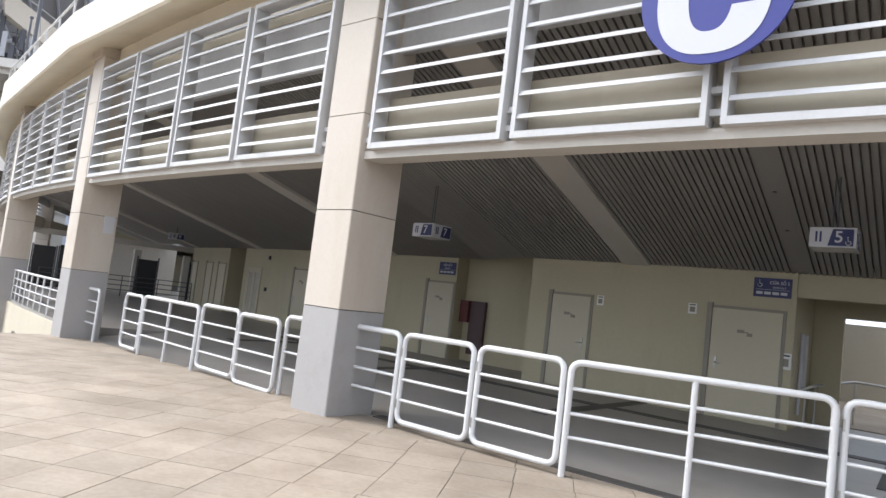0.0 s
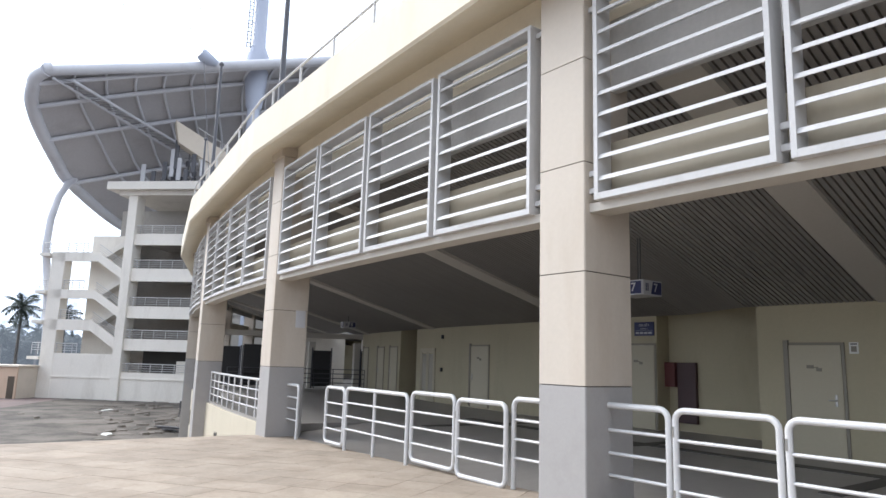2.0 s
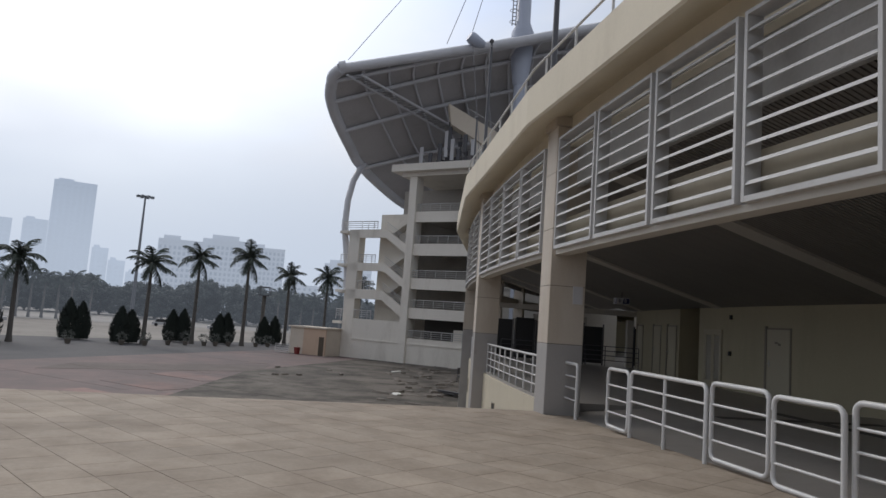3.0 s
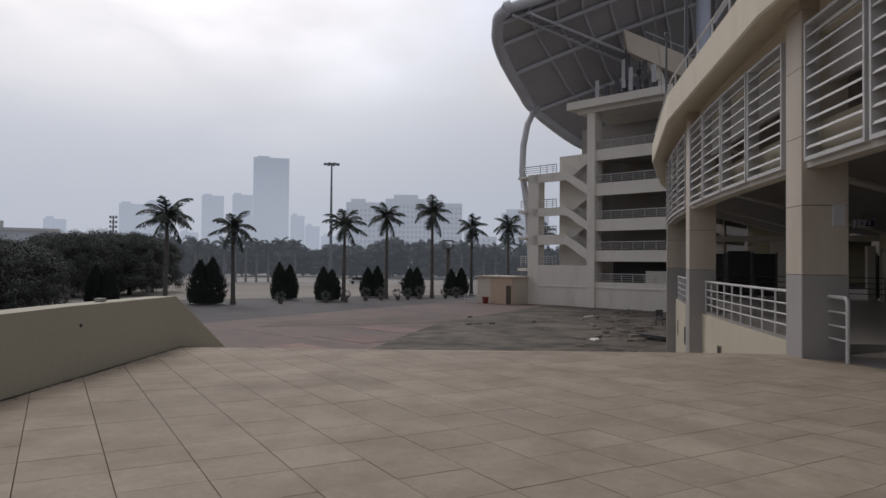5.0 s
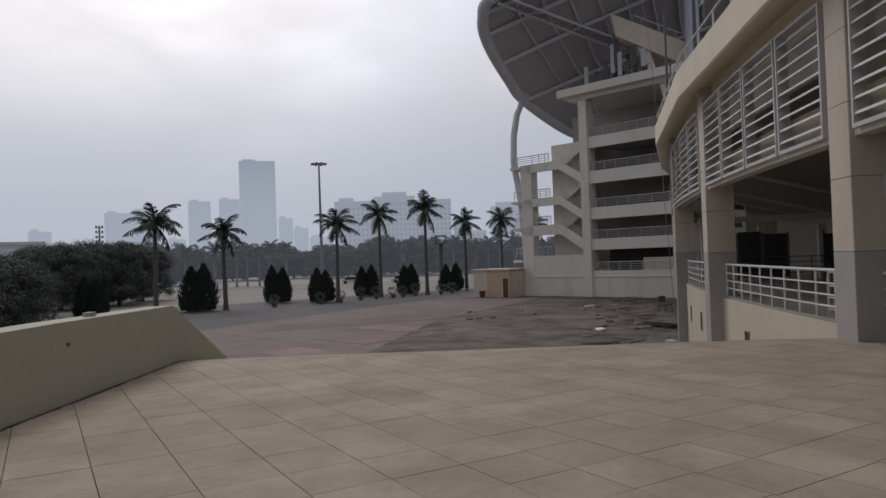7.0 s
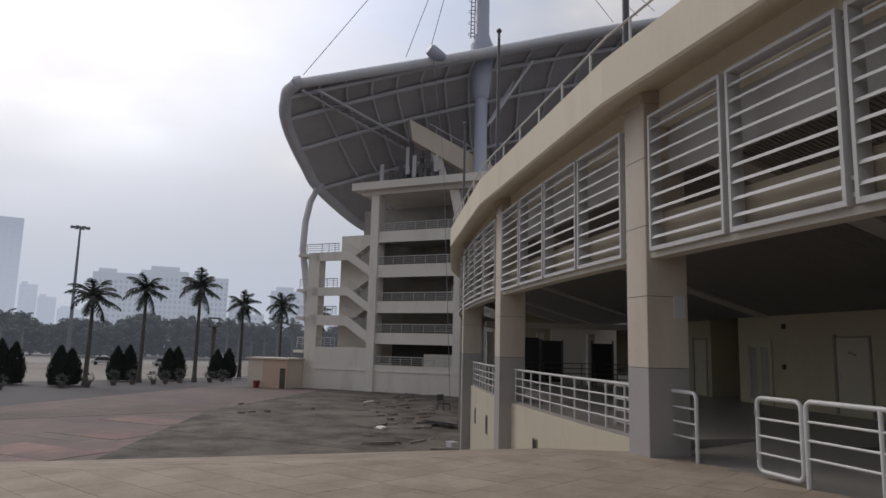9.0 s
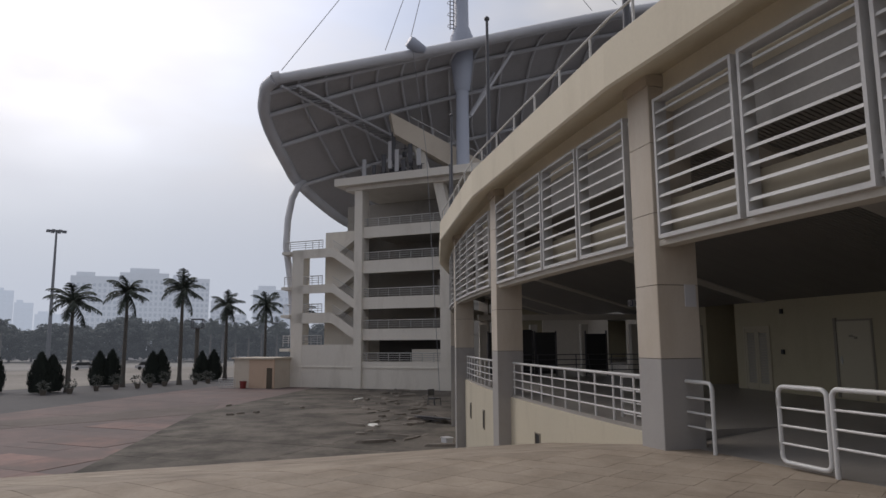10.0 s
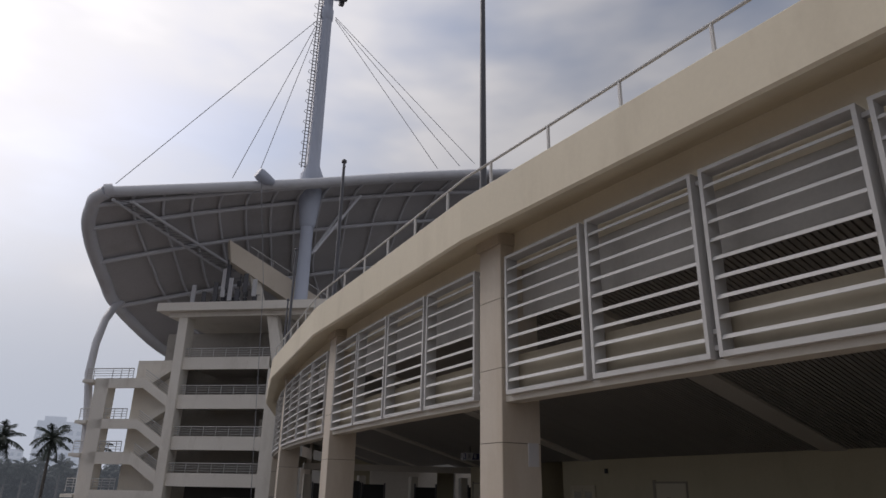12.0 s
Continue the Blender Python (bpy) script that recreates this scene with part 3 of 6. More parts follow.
solid("wall_far_side", fw, M_TOWER, "plain grey-cream side wall beyond the screens", "wall", kind="structure")


def door(s0, s1, top, label, handle_right, plate=True):
    d = thing("door_1", label, "door", F((s0 + s1) / 2, wall_d(s0), 0.06), "concourse doors", "structure")
    w = (s1 - s0) / 2
    fr = Shape().box(-w - 0.09, -w, -0.05, 0.1, 0, top + 0.09).box(w, w + 0.05, -0.02, 0.1, 0, top + 0.05).box(-w, w, -0.02, 0.1, top, top + 0.05)
    part("frame", fr, M_FRAME, d, "grey metal door frame")
    part("leaf", Shape().box(-w + 0.005, w - 0.005, -0.03, 0.02, 0.01, top - 0.005), M_DOOR, d)
    x = w - 0.12 if handle_right else -w + 0.12
    part("handle", Shape().tube([(x, -0.03, 0.98), (x, -0.09, 0.98), (x + (-0.11 if handle_right else 0.11), -0.09, 0.98)], 0.012, 6).box(x - 0.02, x + 0.02, -0.045, -0.028, 0.88, 1.08), M_STEEL, d, "steel lever handle")
    if plate:
        part("plate", Shape().box(-0.14, -0.02, -0.045, -0.028, top - 0.42, top - 0.36).box(0.03, 0.12, -0.05, -0.028, top - 0.47, top - 0.41).box(-0.04, 0.05, -0.042, -0.028, top - 0.41, top - 0.39), M_FRAME, d, "small metal door closer and tag")
    return d


door(15.0, 15.92, 1.95, "pale cream steel door, shut, grey frame", True)
door(18.7, 19.9, 1.98, "pale cream steel door, shut, grey frame", False)
door(9.75, 10.7, 2.0, "pale cream steel door, shut, grey frame", False)
door(2.0, 3.1, 2.0, "pale cream steel door, shut, grey frame", False)
door(-6.3, -5.4, 2.0, "pale cream steel door, shut, grey frame", False, False)
door(-8.3, -7.4, 2.0, "pale cream steel door, shut, grey frame", False, False)
door(-11.2, -10.3, 2.0, "pale cream steel door, shut, grey frame", False, False)

# louvred service door
lv = thing("door_2", "white double door with louvred leaves, shut", "door", F(-1.75, 8.3, 0.02), kind="structure")
part("frame", Shape().box(-0.66, -0.6, -0.04, 0.05, 0, 1.98).box(0.6, 0.66, -0.04, 0.05, 0, 1.98).box(-0.6, 0.6, -0.04, 0.05, 1.9, 1.98), M_DOOR, lv)
for side_x in (-0.3, 0.3):
    part("leaf", Shape().box(side_x - 0.29, side_x - 0.2, -0.03, 0.02, 0.02, 1.89).box(side_x + 0.2, side_x + 0.29, -0.03, 0.02, 0.02, 1.89).box(side_x - 0.2, side_x + 0.2, -0.03, 0.02, 0.02, 0.2).box(side_x - 0.2, side_x + 0.2, -0.03, 0.02, 1.8, 1.89), M_DOOR, lv)
    bl = Shape()
    for i in range(32):
        z = 0.22 + i * 0.049
        bl.add([(side_x - 0.2, -0.028, z), (side_x + 0.2, -0.028, z), (side_x + 0.2, 0.012, z + 0.035), (side_x - 0.2, 0.012, z + 0.035), (side_x - 0.2, -0.024, z - 0.004), (side_x + 0.2, -0.024, z - 0.004), (side_x + 0.2, 0.016, z + 0.031), (side_x - 0.2, 0.016, z + 0.031)],
               [(0, 1, 2, 3), (7, 6, 5, 4), (0, 4, 5, 1), (3, 2, 6, 7)])
    part("louvre_slats", bl, M_FASCIA, lv, "grey louvre blades")

# things on the back wall
for s, z in ((-0.35, 2.42), (-0.4, 1.22)):
    solid("wall_lamp", Shape().chamfer_box(-0.05, 0.05, -0.08, 0, z - 0.07, z + 0.07, 0.015), M_BLACK, "small dark fitting on the cream wall", "wall fitting", m=F(s, 8.3, 0))


def text(words, size, material, m, name="lettering", parent=None):
    c = bpy.data.curves.new(name, "FONT")
    c.body, c.size, c.align_x, c.align_y, c.extrude = words, size, "CENTER", "CENTER", 0.002
    c.offset = size * 0.012
    tmp = new("tmp", c)
    dg = bpy.context.evaluated_depsgraph_get()
    me = bpy.data.meshes.new_from_object(tmp.evaluated_get(dg))
    bpy.data.objects.remove(tmp)
    me.materials.clear()
    me.materials.append(material)
    ob = new(name, me)
    ob.parent = parent
    ob.matrix_basis = m
    return ob


def face_front(x, y, z):
    """Stands lettering upright on a face that looks out of the building."""
    return Matrix.Translation((x, y, z)) @ Matrix.Rotation(radians(90), 4, "X")


def gate_plate(s, z, w, h, number, icon):
    g = thing("wall_sign", "navy blue gate sign with white lettering on the wall", "sign", F(s, wall_d(s), z), "gate signs")
    part("board", Shape().box(-w / 2, w / 2, -0.02, 0, -h / 2, h / 2), M_NAVY, g)
    dx = 0.11 * w / 0.6 if icon else 0
    text("CỬA SỐ " + number, h * 0.22, M_SIGNW, face_front(dx, -0.022, h * 0.25), parent=g)
    text("GATE No " + number, h * 0.13, M_SIGNW, face_front(dx, -0.022, h * 0.01), parent=g)
    part("rule", Shape().box(-w * 0.44, w * 0.44, -0.024, -0.02, -h * 0.115, -h * 0.1), M_SIGNW, g)
    bars = Shape()
    for i in range(4):
        bars.box(-w * 0.42 + i * w * 0.215, -w * 0.42 + i * w * 0.215 + w * 0.17, -0.024, -0.02, -h * 0.36, -h * 0.22)
    part("lettering_bars", bars, M_SIGNW, g)
    if icon:
        wheelchair(g, -w * 0.34, -0.022, h * 0.2, h * 0.4)


def wheelchair(parent, x, y, z, h):
    ic = Shape()
    ring = [Vector((x + 0.26 * h * math.cos(a), y, z - 0.16 * h + 0.26 * h * math.sin(a))) for a in np.linspace(radians(150), radians(370), 12)]
    ic.tube(ring, h * 0.045, 5)
    ic.tube([(x - 0.06 * h, y, z + 0.28 * h), (x - 0.02 * h, y, z - 0.02 * h), (x + 0.2 * h, y, z - 0.02 * h), (x + 0.3 * h, y, z - 0.3 * h)], h * 0.05, 5)
    ic.tube([(x - 0.07 * h, y - 0.001, z + 0.42 * h), (x - 0.07 * h, y + 0.001, z + 0.42 * h)], h * 0.08, 8)
    return part("wheelchair_symbol", ic, M_SIGNW, parent)


gate_plate(19.72, 2.48, 0.62, 0.34, "5", True)
gate_plate(10.42, 2.46, 0.6, 0.34, "7", False)


def notice(s, z, w, h, label="white paper notice with a printed code block"):
    g = thing("notice", label, "notice", F(s, wall_d(s), z), "wall notices")
    part("sheet", Shape().box(-w / 2, w / 2, -0.006, 0, -h / 2, h / 2), M_PAPER, g)
    part("print", Shape().box(-w * 0.36, w * 0.36, -0.009, -0.006, h * 0.3, h * 0.4), M_INK, g)
    part("picture", Shape().box(-w * 0.3, w * 0.3, -0.009, -0.006, -h * 0.32, h * 0.16), M_FRAME, g)


notice(16.18, 1.96, 0.15, 0.2)
notice(18.24, 1.98, 0.16, 0.2)
notice(10.32, 1.98, 0.14, 0.18)
notice(10.5, 1.36, 0.13, 0.24)
notice(20.03, 1.22, 0.2, 0.28)

# steel hand dryer-like box and pipe on the passage's side wall
pb = thing("wall_box", "tall narrow white metal box on the passage wall", "wall box", F(20.15, 8.1, 0))
part("box", Shape().chamfer_box(0, 0.08, -0.14, 0.14, 0.78, 1.72, 0.015), M_SIGNW, pb)
part("pipe", Shape().tube([(0.05, -0.34, 0.3), (0.05, -0.34, 1.0), (0.05, -0.36, 1.74)], 0.028, 8), M_SIGNW, pb)

# fire point in the recess
hb = thing("fire_hose_cabinet", "red fire hose cabinet beside a dark maroon panel", "fire cabinet", F(11.55, 8.75, 0.0))
part("cabinet", Shape().chamfer_box(-0.69, -0.38, -0.18, 0, 1.08, 1.66, 0.01), M_REDDULL, hb)
part("panel", Shape().chamfer_box(-0.37, 0.14, -0.1, 0, 0.25, 1.66, 0.01), M_MAROON, hb)
hb2 = thing("fire_hose_cabinet", "red fire hose cabinet in a dim recess", "fire cabinet", F(-4.3, 10.6, 0.0))
part("cabinet", Shape().chamfer_box(-0.4, 0.25, -0.22, 0, 1.15, 1.85, 0.01), M_REDDULL, hb2)


def hung_sign(s, d, z, number, icon):
    """A box sign hung from the ceiling on two rods, lettered on its front and on its side."""
    g = thing("hanging_sign", "hanging box sign with navy and white faces", "sign", F(s, d, z), "hanging gate signs")
    w, h = 0.54, 0.26
    part("box", Shape().box(-w + 0.012, -0.012, 0.012, w - 0.012, -h / 2, h / 2), M_FASCIA, g)
    for k in (0, 1):
        m = Matrix.Identity(4) if k == 0 else Matrix.Rotation(radians(90), 4, "Z") @ Matrix.Translation((w, 0, 0))
        x0, x1 = -w, 0.0
        part("face", Shape().box(x0 + 0.012, x1 - 0.012, -0.004, 0.012, -h / 2, h / 2), M_SIGNW, g, m=m)
        field = [(x0 + w * 0.42, -h * 0.42), (x1 - 0.025, -h * 0.42), (x1 - 0.025, h * 0.42), (x0 + w * 0.52, h * 0.42)]
        part("navy_field", Shape().prism([Vector((x, -0.008, zz)) for x, zz in field], [Vector((x, -0.004, zz)) for x, zz in field]), M_NAVY, g, m=m)
        text("II", h * 0.75, M_NAVY, m @ face_front(x0 + w * 0.22, -0.006, 0), parent=g)
        text(number, h * 0.8, M_SIGNW, m @ face_front(x0 + w * 0.65, -0.01, 0), parent=g)
        if icon:
            ic = wheelchair(g, x0 + w * 0.85, -0.009, -h * 0.18, h * 0.45)
            ic.matrix_basis = m
    rise = ceil_z(d + 0.27, s) - z
    for x in (-w * 0.55, -w * 0.45):
        part("rod", Shape().tube([(x, 0.27, h / 2 - 0.02), (x, 0.27, rise)], 0.01, 6), M_POLE, g)


hung_sign(21.36, 4.0, 2.96, "5", True)
hung_sign(14.04, 4.0, 2.89, "7", False)
hung_sign(-6.3, 6.1, 2.97, "8", False)

# ---- far end of the concourse: dark screens, posts and rails ----
solid("wall_cross_beam", Shape().arc(-12.4, -12.0, 1.0, 12.0, 2.5, 2.75), M_BEAM, "long grey cross beam over the screens", "beam", kind="structure")
for d in (1.2, 3.5, 5.8, 8.1):
    solid("inner_pillar", Shape().chamfer_box(-0.18, 0.18, -0.16, 0.16, 0.016, 2.3, 0.02), M_BEAM, "square cream inner concourse pillar", "pillar", "inner pillars", m=F(-12.2, d))
for d in (1.9, 2.95, 4.0, 6.3, 8.75, 9.8):
    g = thing("gate_screen", "tall black metal gate screen in the dim concourse", "screen", F(-12.0, d, 0.016), "black gate screens")
    part("panel", Shape().chamfer_box(-0.03, 0.03, -0.44, 0.44, 0.1, 1.86 + 0.16 * ((d * 10) % 3) / 2, 0.01), M_BLACK, g)
    for y in (-0.48, 0.48):
        part("post", Shape().box(-0.04, 0.04, y - 0.03, y + 0.03, 0, 2.0), M_POLE, g)
    part("brace", Shape().tube([(0.05, -0.4, 0.1), (0.5, -0.4, 0.02)], 0.02, 5).tube([(0.05, -0.4, 0.9), (0.5, -0.4, 0.02)], 0.02, 5), M_POLE, g)
rl = thing("inner_railing", "thin dark steel railing across the concourse", "railing", F(-9.2, 3.6, 0.016))
for z in (0.3, 0.52, 0.74, 0.96):
    part("rail", Shape().tube([(-1.9, -1.8, z), (-1.9, 3.2, z), (-1.2, 4.6, z)], 0.02, 6), M_POLE, rl)
for x, y in ((-1.9, -1.8), (-1.9, -0.1), (-1.9, 1.6), (-1.9, 3.2), (-1.2, 4.6)):
    part("post", Shape().tube([(x, y, 0), (x, y, 0.96)], 0.024, 6), M_POLE, rl)

# ---- facade: columns, beam, louvres, parapet band ----
CAP_Z = 6.27
JOINTS = [1.30, 2.54, 3.78, 5.02]


def column(s):
    z0 = LOW if s < 8 else -0.25
    c = thing("column", "square column of cream stone panels on a grey plinth", "column", F(s), "facade columns")
    w = COL_W / 2
    part("core", Shape().box(-w + 0.015, w - 0.015, COL_D0 + 0.015, COL_D1 - 0.015, z0, CAP_Z - 0.01), M_GROUT, c)
    part("plinth", Shape().chamfer_box(-w, w, COL_D0, COL_D1, z0, JOINTS[0] - 0.006, 0.012), M_PLINTH, c, "grey stone plinth")
    for a, b in zip(JOINTS, JOINTS[1:] + [CAP_Z - 0.22]):
        part("panel", Shape().chamfer_box(-w, w, COL_D0, COL_D1, a + 0.006, b - 0.006, 0.012), M_STONE, c)
    part("cap", Shape().chamfer_box(-w - 0.03, w + 0.03, COL_D0 - 0.06, COL_D1, CAP_Z - 0.22, CAP_Z, 0.015), M_STONE, c)
    return c


for s in COLS:
    column(s)

solid("beam_edge", Shape().arc(S_MIN, S_MAX, 0.0, 0.3, 3.20, 3.30), M_BEAM, "long cream edge beam under the louvres", "beam", kind="structure")
solid("wall_upstand", Shape().arc(S_MIN, S_MAX, 0.17, 0.3, 3.30, 4.0), M_CREAM, "cream upstand wall behind the louvres", "wall", kind="structure")
solid("wall_fascia", Shape().arc(S_MIN, S_MAX, 0.40, 0.5, 4.72, 5.62), M_FASCIA, "grey frosted panel behind the upper louvres", "wall", kind="structure")
solid("wall_frieze", Shape().arc(S_MIN, S_MAX, 0.22, 0.62, 5.62, 6.34), M_FRIEZE, "cream frieze wall above the louvres", "wall", kind="structure")
# parapet band that overhangs the facade
band, profile = Shape(), [(0.32, 6.32), (-0.05, 6.26), (-0.68, 6.05), (-0.72, 6.09), (-0.72, 6.89), (-0.69, 6.92), (-0.5, 6.92), (-0.48, 6.4), (0.32, 6.4)]
stops = [S_MIN] + COLS[::-1] + [S_MAX]
q, bv, bf = len(profile), [], []
for s in stops:
    bv += [P(s, d, z) for d, z in profile]
for i in range(len(stops) - 1):
    a, b = i * q, i * q + q
    bf += [(a + j, a + (j + 1) % q, b + (j + 1) % q, b + j) for j in range(q)]
band.add(bv, bf + [tuple(range(q)), tuple(range(len(bv) - q, len(bv)))])
solid("wall_band", band, M_BAND, "smooth cream overhanging parapet band along the roof edge", "parapet", kind="structure")
deck = Shape()
for s0, s1, deep in ((S_MIN, COURT[0], 16.3), (*COURT, 7.8), (COURT[1], 19.5, 16.3), (19.5, 27.5, 9.4), (27.5, S_MAX, 16.3)):
    deck.arc(s0, s1, 0.32, deep, 6.34, 6.42)
solid("floor_roof_terrace", deck, M_KERB, "flat grey roof terrace above the concourse", "roof", kind="structure")

hr = thing("roof_railing", "thin grey steel handrail on top of the parapet band", "railing")
path = [P(s, -0.6, 7.40) for s in stops]
part("rail", Shape().tube(path, 0.028, 6), M_ALU, hr)
post = Shape().box(-0.02, 0.02, -0.02, 0.02, 6.9, 7.40).mesh("post", M_ALU)
for a, b in zip(stops, stops[1:]):
    for k in range(6):
        p0 = P(a, -0.6, 0).lerp(P(b, -0.6, 0), (k + 0.5) / 6)
        part("post", post, None, hr, m=Matrix.Translation(p0))

# louvre panels, four to a bay
LV_Z0, LV_Z1, LV_N = 3.30, 5.74, 9
BAY = 9.23 - COL_W
PW = (BAY - 0.30 - 3 * 0.12) / 4


def louvre_panel():
    p = thing("louvre_panel", "white metal louvre panel with slanted horizontal blades", "louvre", group="facade louvre panels")
    w, t, h = PW / 2, 0.052, LV_Z1 - LV_Z0
    part("stile", Shape().box(-w, -w + t, -0.1, 0.14, 0, h), M_ALU, p)
    part("stile", Shape().box(w - t, w, -0.1, 0.14, 0, h), M_ALU, p)
    part("bottom_rail", Shape().box(-w + t, w - t, -0.098, 0.13, 0.0, t + 0.02), M_ALU, p)
    part("top_rail", Shape().box(-w + t, w - t, -0.098, 0.13, h - t, h), M_ALU, p)
    blade = Shape()
    x0, x1 = -w + t, w - t
    sec = [(-0.092, -0.036), (-0.086, -0.040), (0.05, 0.030), (0.05, 0.040), (-0.055, 0.022), (-0.066, 0.016)]
    blade.prism([Vector((x0, y, z)) for y, z in sec], [Vector((x1, y, z)) for y, z in sec])
    me = blade.mesh("blade", M_ALU)
    for i in range(LV_N):
        part("blade", me, None, p, m=Matrix.Translation((0, 0, (i + 1) * h / (LV_N + 1))))
    for z in (0.14, 0.34, h - 0.12):
        part("bracket", Shape().box(w, w + 0.12, 0.0, 0.07, z - 0.03, z + 0.03), M_ALU, p)
    return p


for s in COLS[1:-1]:
    for z in (LV_Z0 + 0.14, LV_Z0 + 0.34, LV_Z1 - 0.12):
        solid("panel_bracket", Shape().box(0, 0.15, 0.0, 0.07, -0.03, 0.03), M_ALU, "short white bracket from column to louvre panel", "bracket", "panel brackets", m=F(s + COL_W / 2, 0, z))
first, done = louvre_panel(), False
for s in COLS[1:-1]:
    for k in range(4):
        sc = s + COL_W / 2 + 0.15 + PW / 2 + k * (PW + 0.12)
        m = F(sc, 0.0, LV_Z0)
        if not done:
            first.matrix_basis, done = m, True
        else:
            copy_thing(first, m)

# round sign with a white letter
cs = thing("round_sign", "round blue sign with a big white letter C", "sign", F(20.62, -0.28, 4.42))
disc, ring = Shape(), [(0.64 * math.cos(2 * math.pi * i / 48), 0.64 * math.sin(2 * math.pi * i / 48)) for i in range(48)]
disc.prism([Vector((x, 0.0, z)) for x, z in ring], [Vector((x, 0.03, z)) for x, z in ring])
part("disc", disc, M_BLUE, cs)
cl, pts = Shape(), []


def bowl(half_w, half_h, k):
    """A point on one edge of the letter's bowl; k runs from the upper tip round to the lower one."""
    tip = math.asin((0.155 / half_h) ** 1.25)
    a = tip + (2 * math.pi - 2 * tip) * k
    c, n = math.cos(a), math.sin(a)
    return math.copysign(half_w * abs(c) ** 0.8, c), math.copysign(half_h * abs(n) ** 0.8, n)


for i in range(57):
    (xi, zi), (xo, zo) = bowl(0.185, 0.36, i / 56), bowl(0.47, 0.555, i / 56)
    pts.append(((xi - 0.035, zi), (xo - 0.02, zo)))
cv, cf = [], []
for (xi, zi), (xo, zo) in pts:
    cv += [(xi, -0.006, zi), (xo, -0.006, zo), (xi, 0.0, zi), (xo, 0.0, zo)]
for i in range(56):
    a, b = 4 * i, 4 * i + 4
    cf += [(a, a + 1, b + 1, b), (a, b, b + 2, a + 2), (a + 1, a + 3, b + 3, b + 1)]
cl.add(cv, cf)
part("letter", cl, M_SIGNW, cs, "white letter C")
for x in (-0.08, 0.08):
    part("stay", Shape().box(x - 0.02, x + 0.02, 0.03, 0.2, -0.45, 0.45), M_ALU, cs)

# white notice box on the side of a column
solid("notice_box", Shape().chamfer_box(-0.02, 0.0, -0.11, 0.11, -0.19, 0.19, 0.004), M_SIGNW, "small white notice board on the column side", "notice", m=F(COLS[3] + COL_W / 2 + 0.02, 0.55, 2.36))

# ---- cream wall and balustrade beyond the terrace ----
lw = Shape().arc(S_MIN, COLS[3], 0.30, 0.5, LOW - 0.1, -0.06)
solid("wall_lower", lw, M_CREAM, "cream wall of the lower storey", "wall", kind="structure")
for s, z, w, h in ((0.4, -0.95, 0.42, 0.36), (-9.2, -1.15, 0.4, 0.62), (-6.05, -1.15, 0.36, 0.66)):
    v = thing("wall_vent", "small dark vent opening in the cream wall", "vent", F(s, 0.30, z), "lower wall vents")
    part("frame", Shape().box(-w / 2, -w / 2 + 0.04, -0.02, 0.02, -h / 2, h / 2).box(w / 2 - 0.04, w / 2, -0.02, 0.02, -h / 2, h / 2).box(-w / 2, w / 2, -0.02, 0.02, h / 2 - 0.04, h / 2).box(-w / 2, w / 2, -0.02, 0.02, -h / 2, -h / 2 + 0.04), M_FRAME, v)
    part("grille", Shape().box(-w / 2 + 0.04, w / 2 - 0.04, -0.006, 0.0, -h / 2 + 0.04, h / 2 - 0.04), M_BLACK, v)


def balustrade(s0, s1):
    b = thing("balustrade", "white tube balustrade on the cream wall", "railing", F((s0 + s1) / 2, 0.4, -0.06), "white balustrades")
    inv = b.matrix_basis.inverted()
    for k, z in enumerate((0.94, 0.68, 0.46, 0.24)):
        part("rail", Shape().tube([inv @ P(float(s), 0.4, z) for s in np.linspace(s0, s1, 8)], 0.032 if k == 0 else 0.02, 8), M_WHITE, b)
    for s in np.arange(s0 + 0.12, s1, 0.82):
        p0 = inv @ P(float(s), 0.4, -0.06)
        part("post", Shape().tube([p0, p0 + Vector((0, 0, 1.0))], 0.026, 8), M_WHITE, b)


for s in COLS[4:8]:
    balustrade(s + COL_W / 2 + 0.02, s + 9.23 - COL_W / 2 - 0.02)


# ---- white tube fences and gates along the terrace ----
def rounded(w, h, r, low):
    pts = []
    for cx, cz, a0 in ((w - r, h - r, 0), (r, h - r, 90), (r, low + r, 180), (w - r, low + r, 270)):
        pts += [Vector((cx + r * math.cos(radians(a0 + a)), 0, cz + r * math.sin(radians(a0 + a)))) for a in (0, 22, 45, 68, 90)]
    return pts


def fence_z(s):
    return plaza_z(P(s, 0.3, 0).x)


def gate_leaf(s0, s1, d=0.3, turn=0.0, drop=0.0):
    g = thing("gate_leaf", "white tube gate leaf with rounded corners and three rails", "gate", F(s0, d, fence_z(s0) - drop) @ Matrix.Rotation(radians(turn), 4, "Z"), "terrace gate leaves")
    w = s1 - s0
    part("frame", Shape().tube(rounded(w, 1.11, 0.1, 0.09), 0.033, 8, True), M_WHITE, g)
    for z in (0.34, 0.58, 0.82):
        part("rail", Shape().tube([(0.02, 0, z), (w - 0.02, 0, z)], 0.018, 8), M_WHITE, g)
    for z in (0.3, 0.9):
        part("hinge", Shape().tube([(-0.012, -0.03, z - 0.05), (-0.012, -0.03, z + 0.05)], 0.013, 6), M_STEEL, g)
    return g


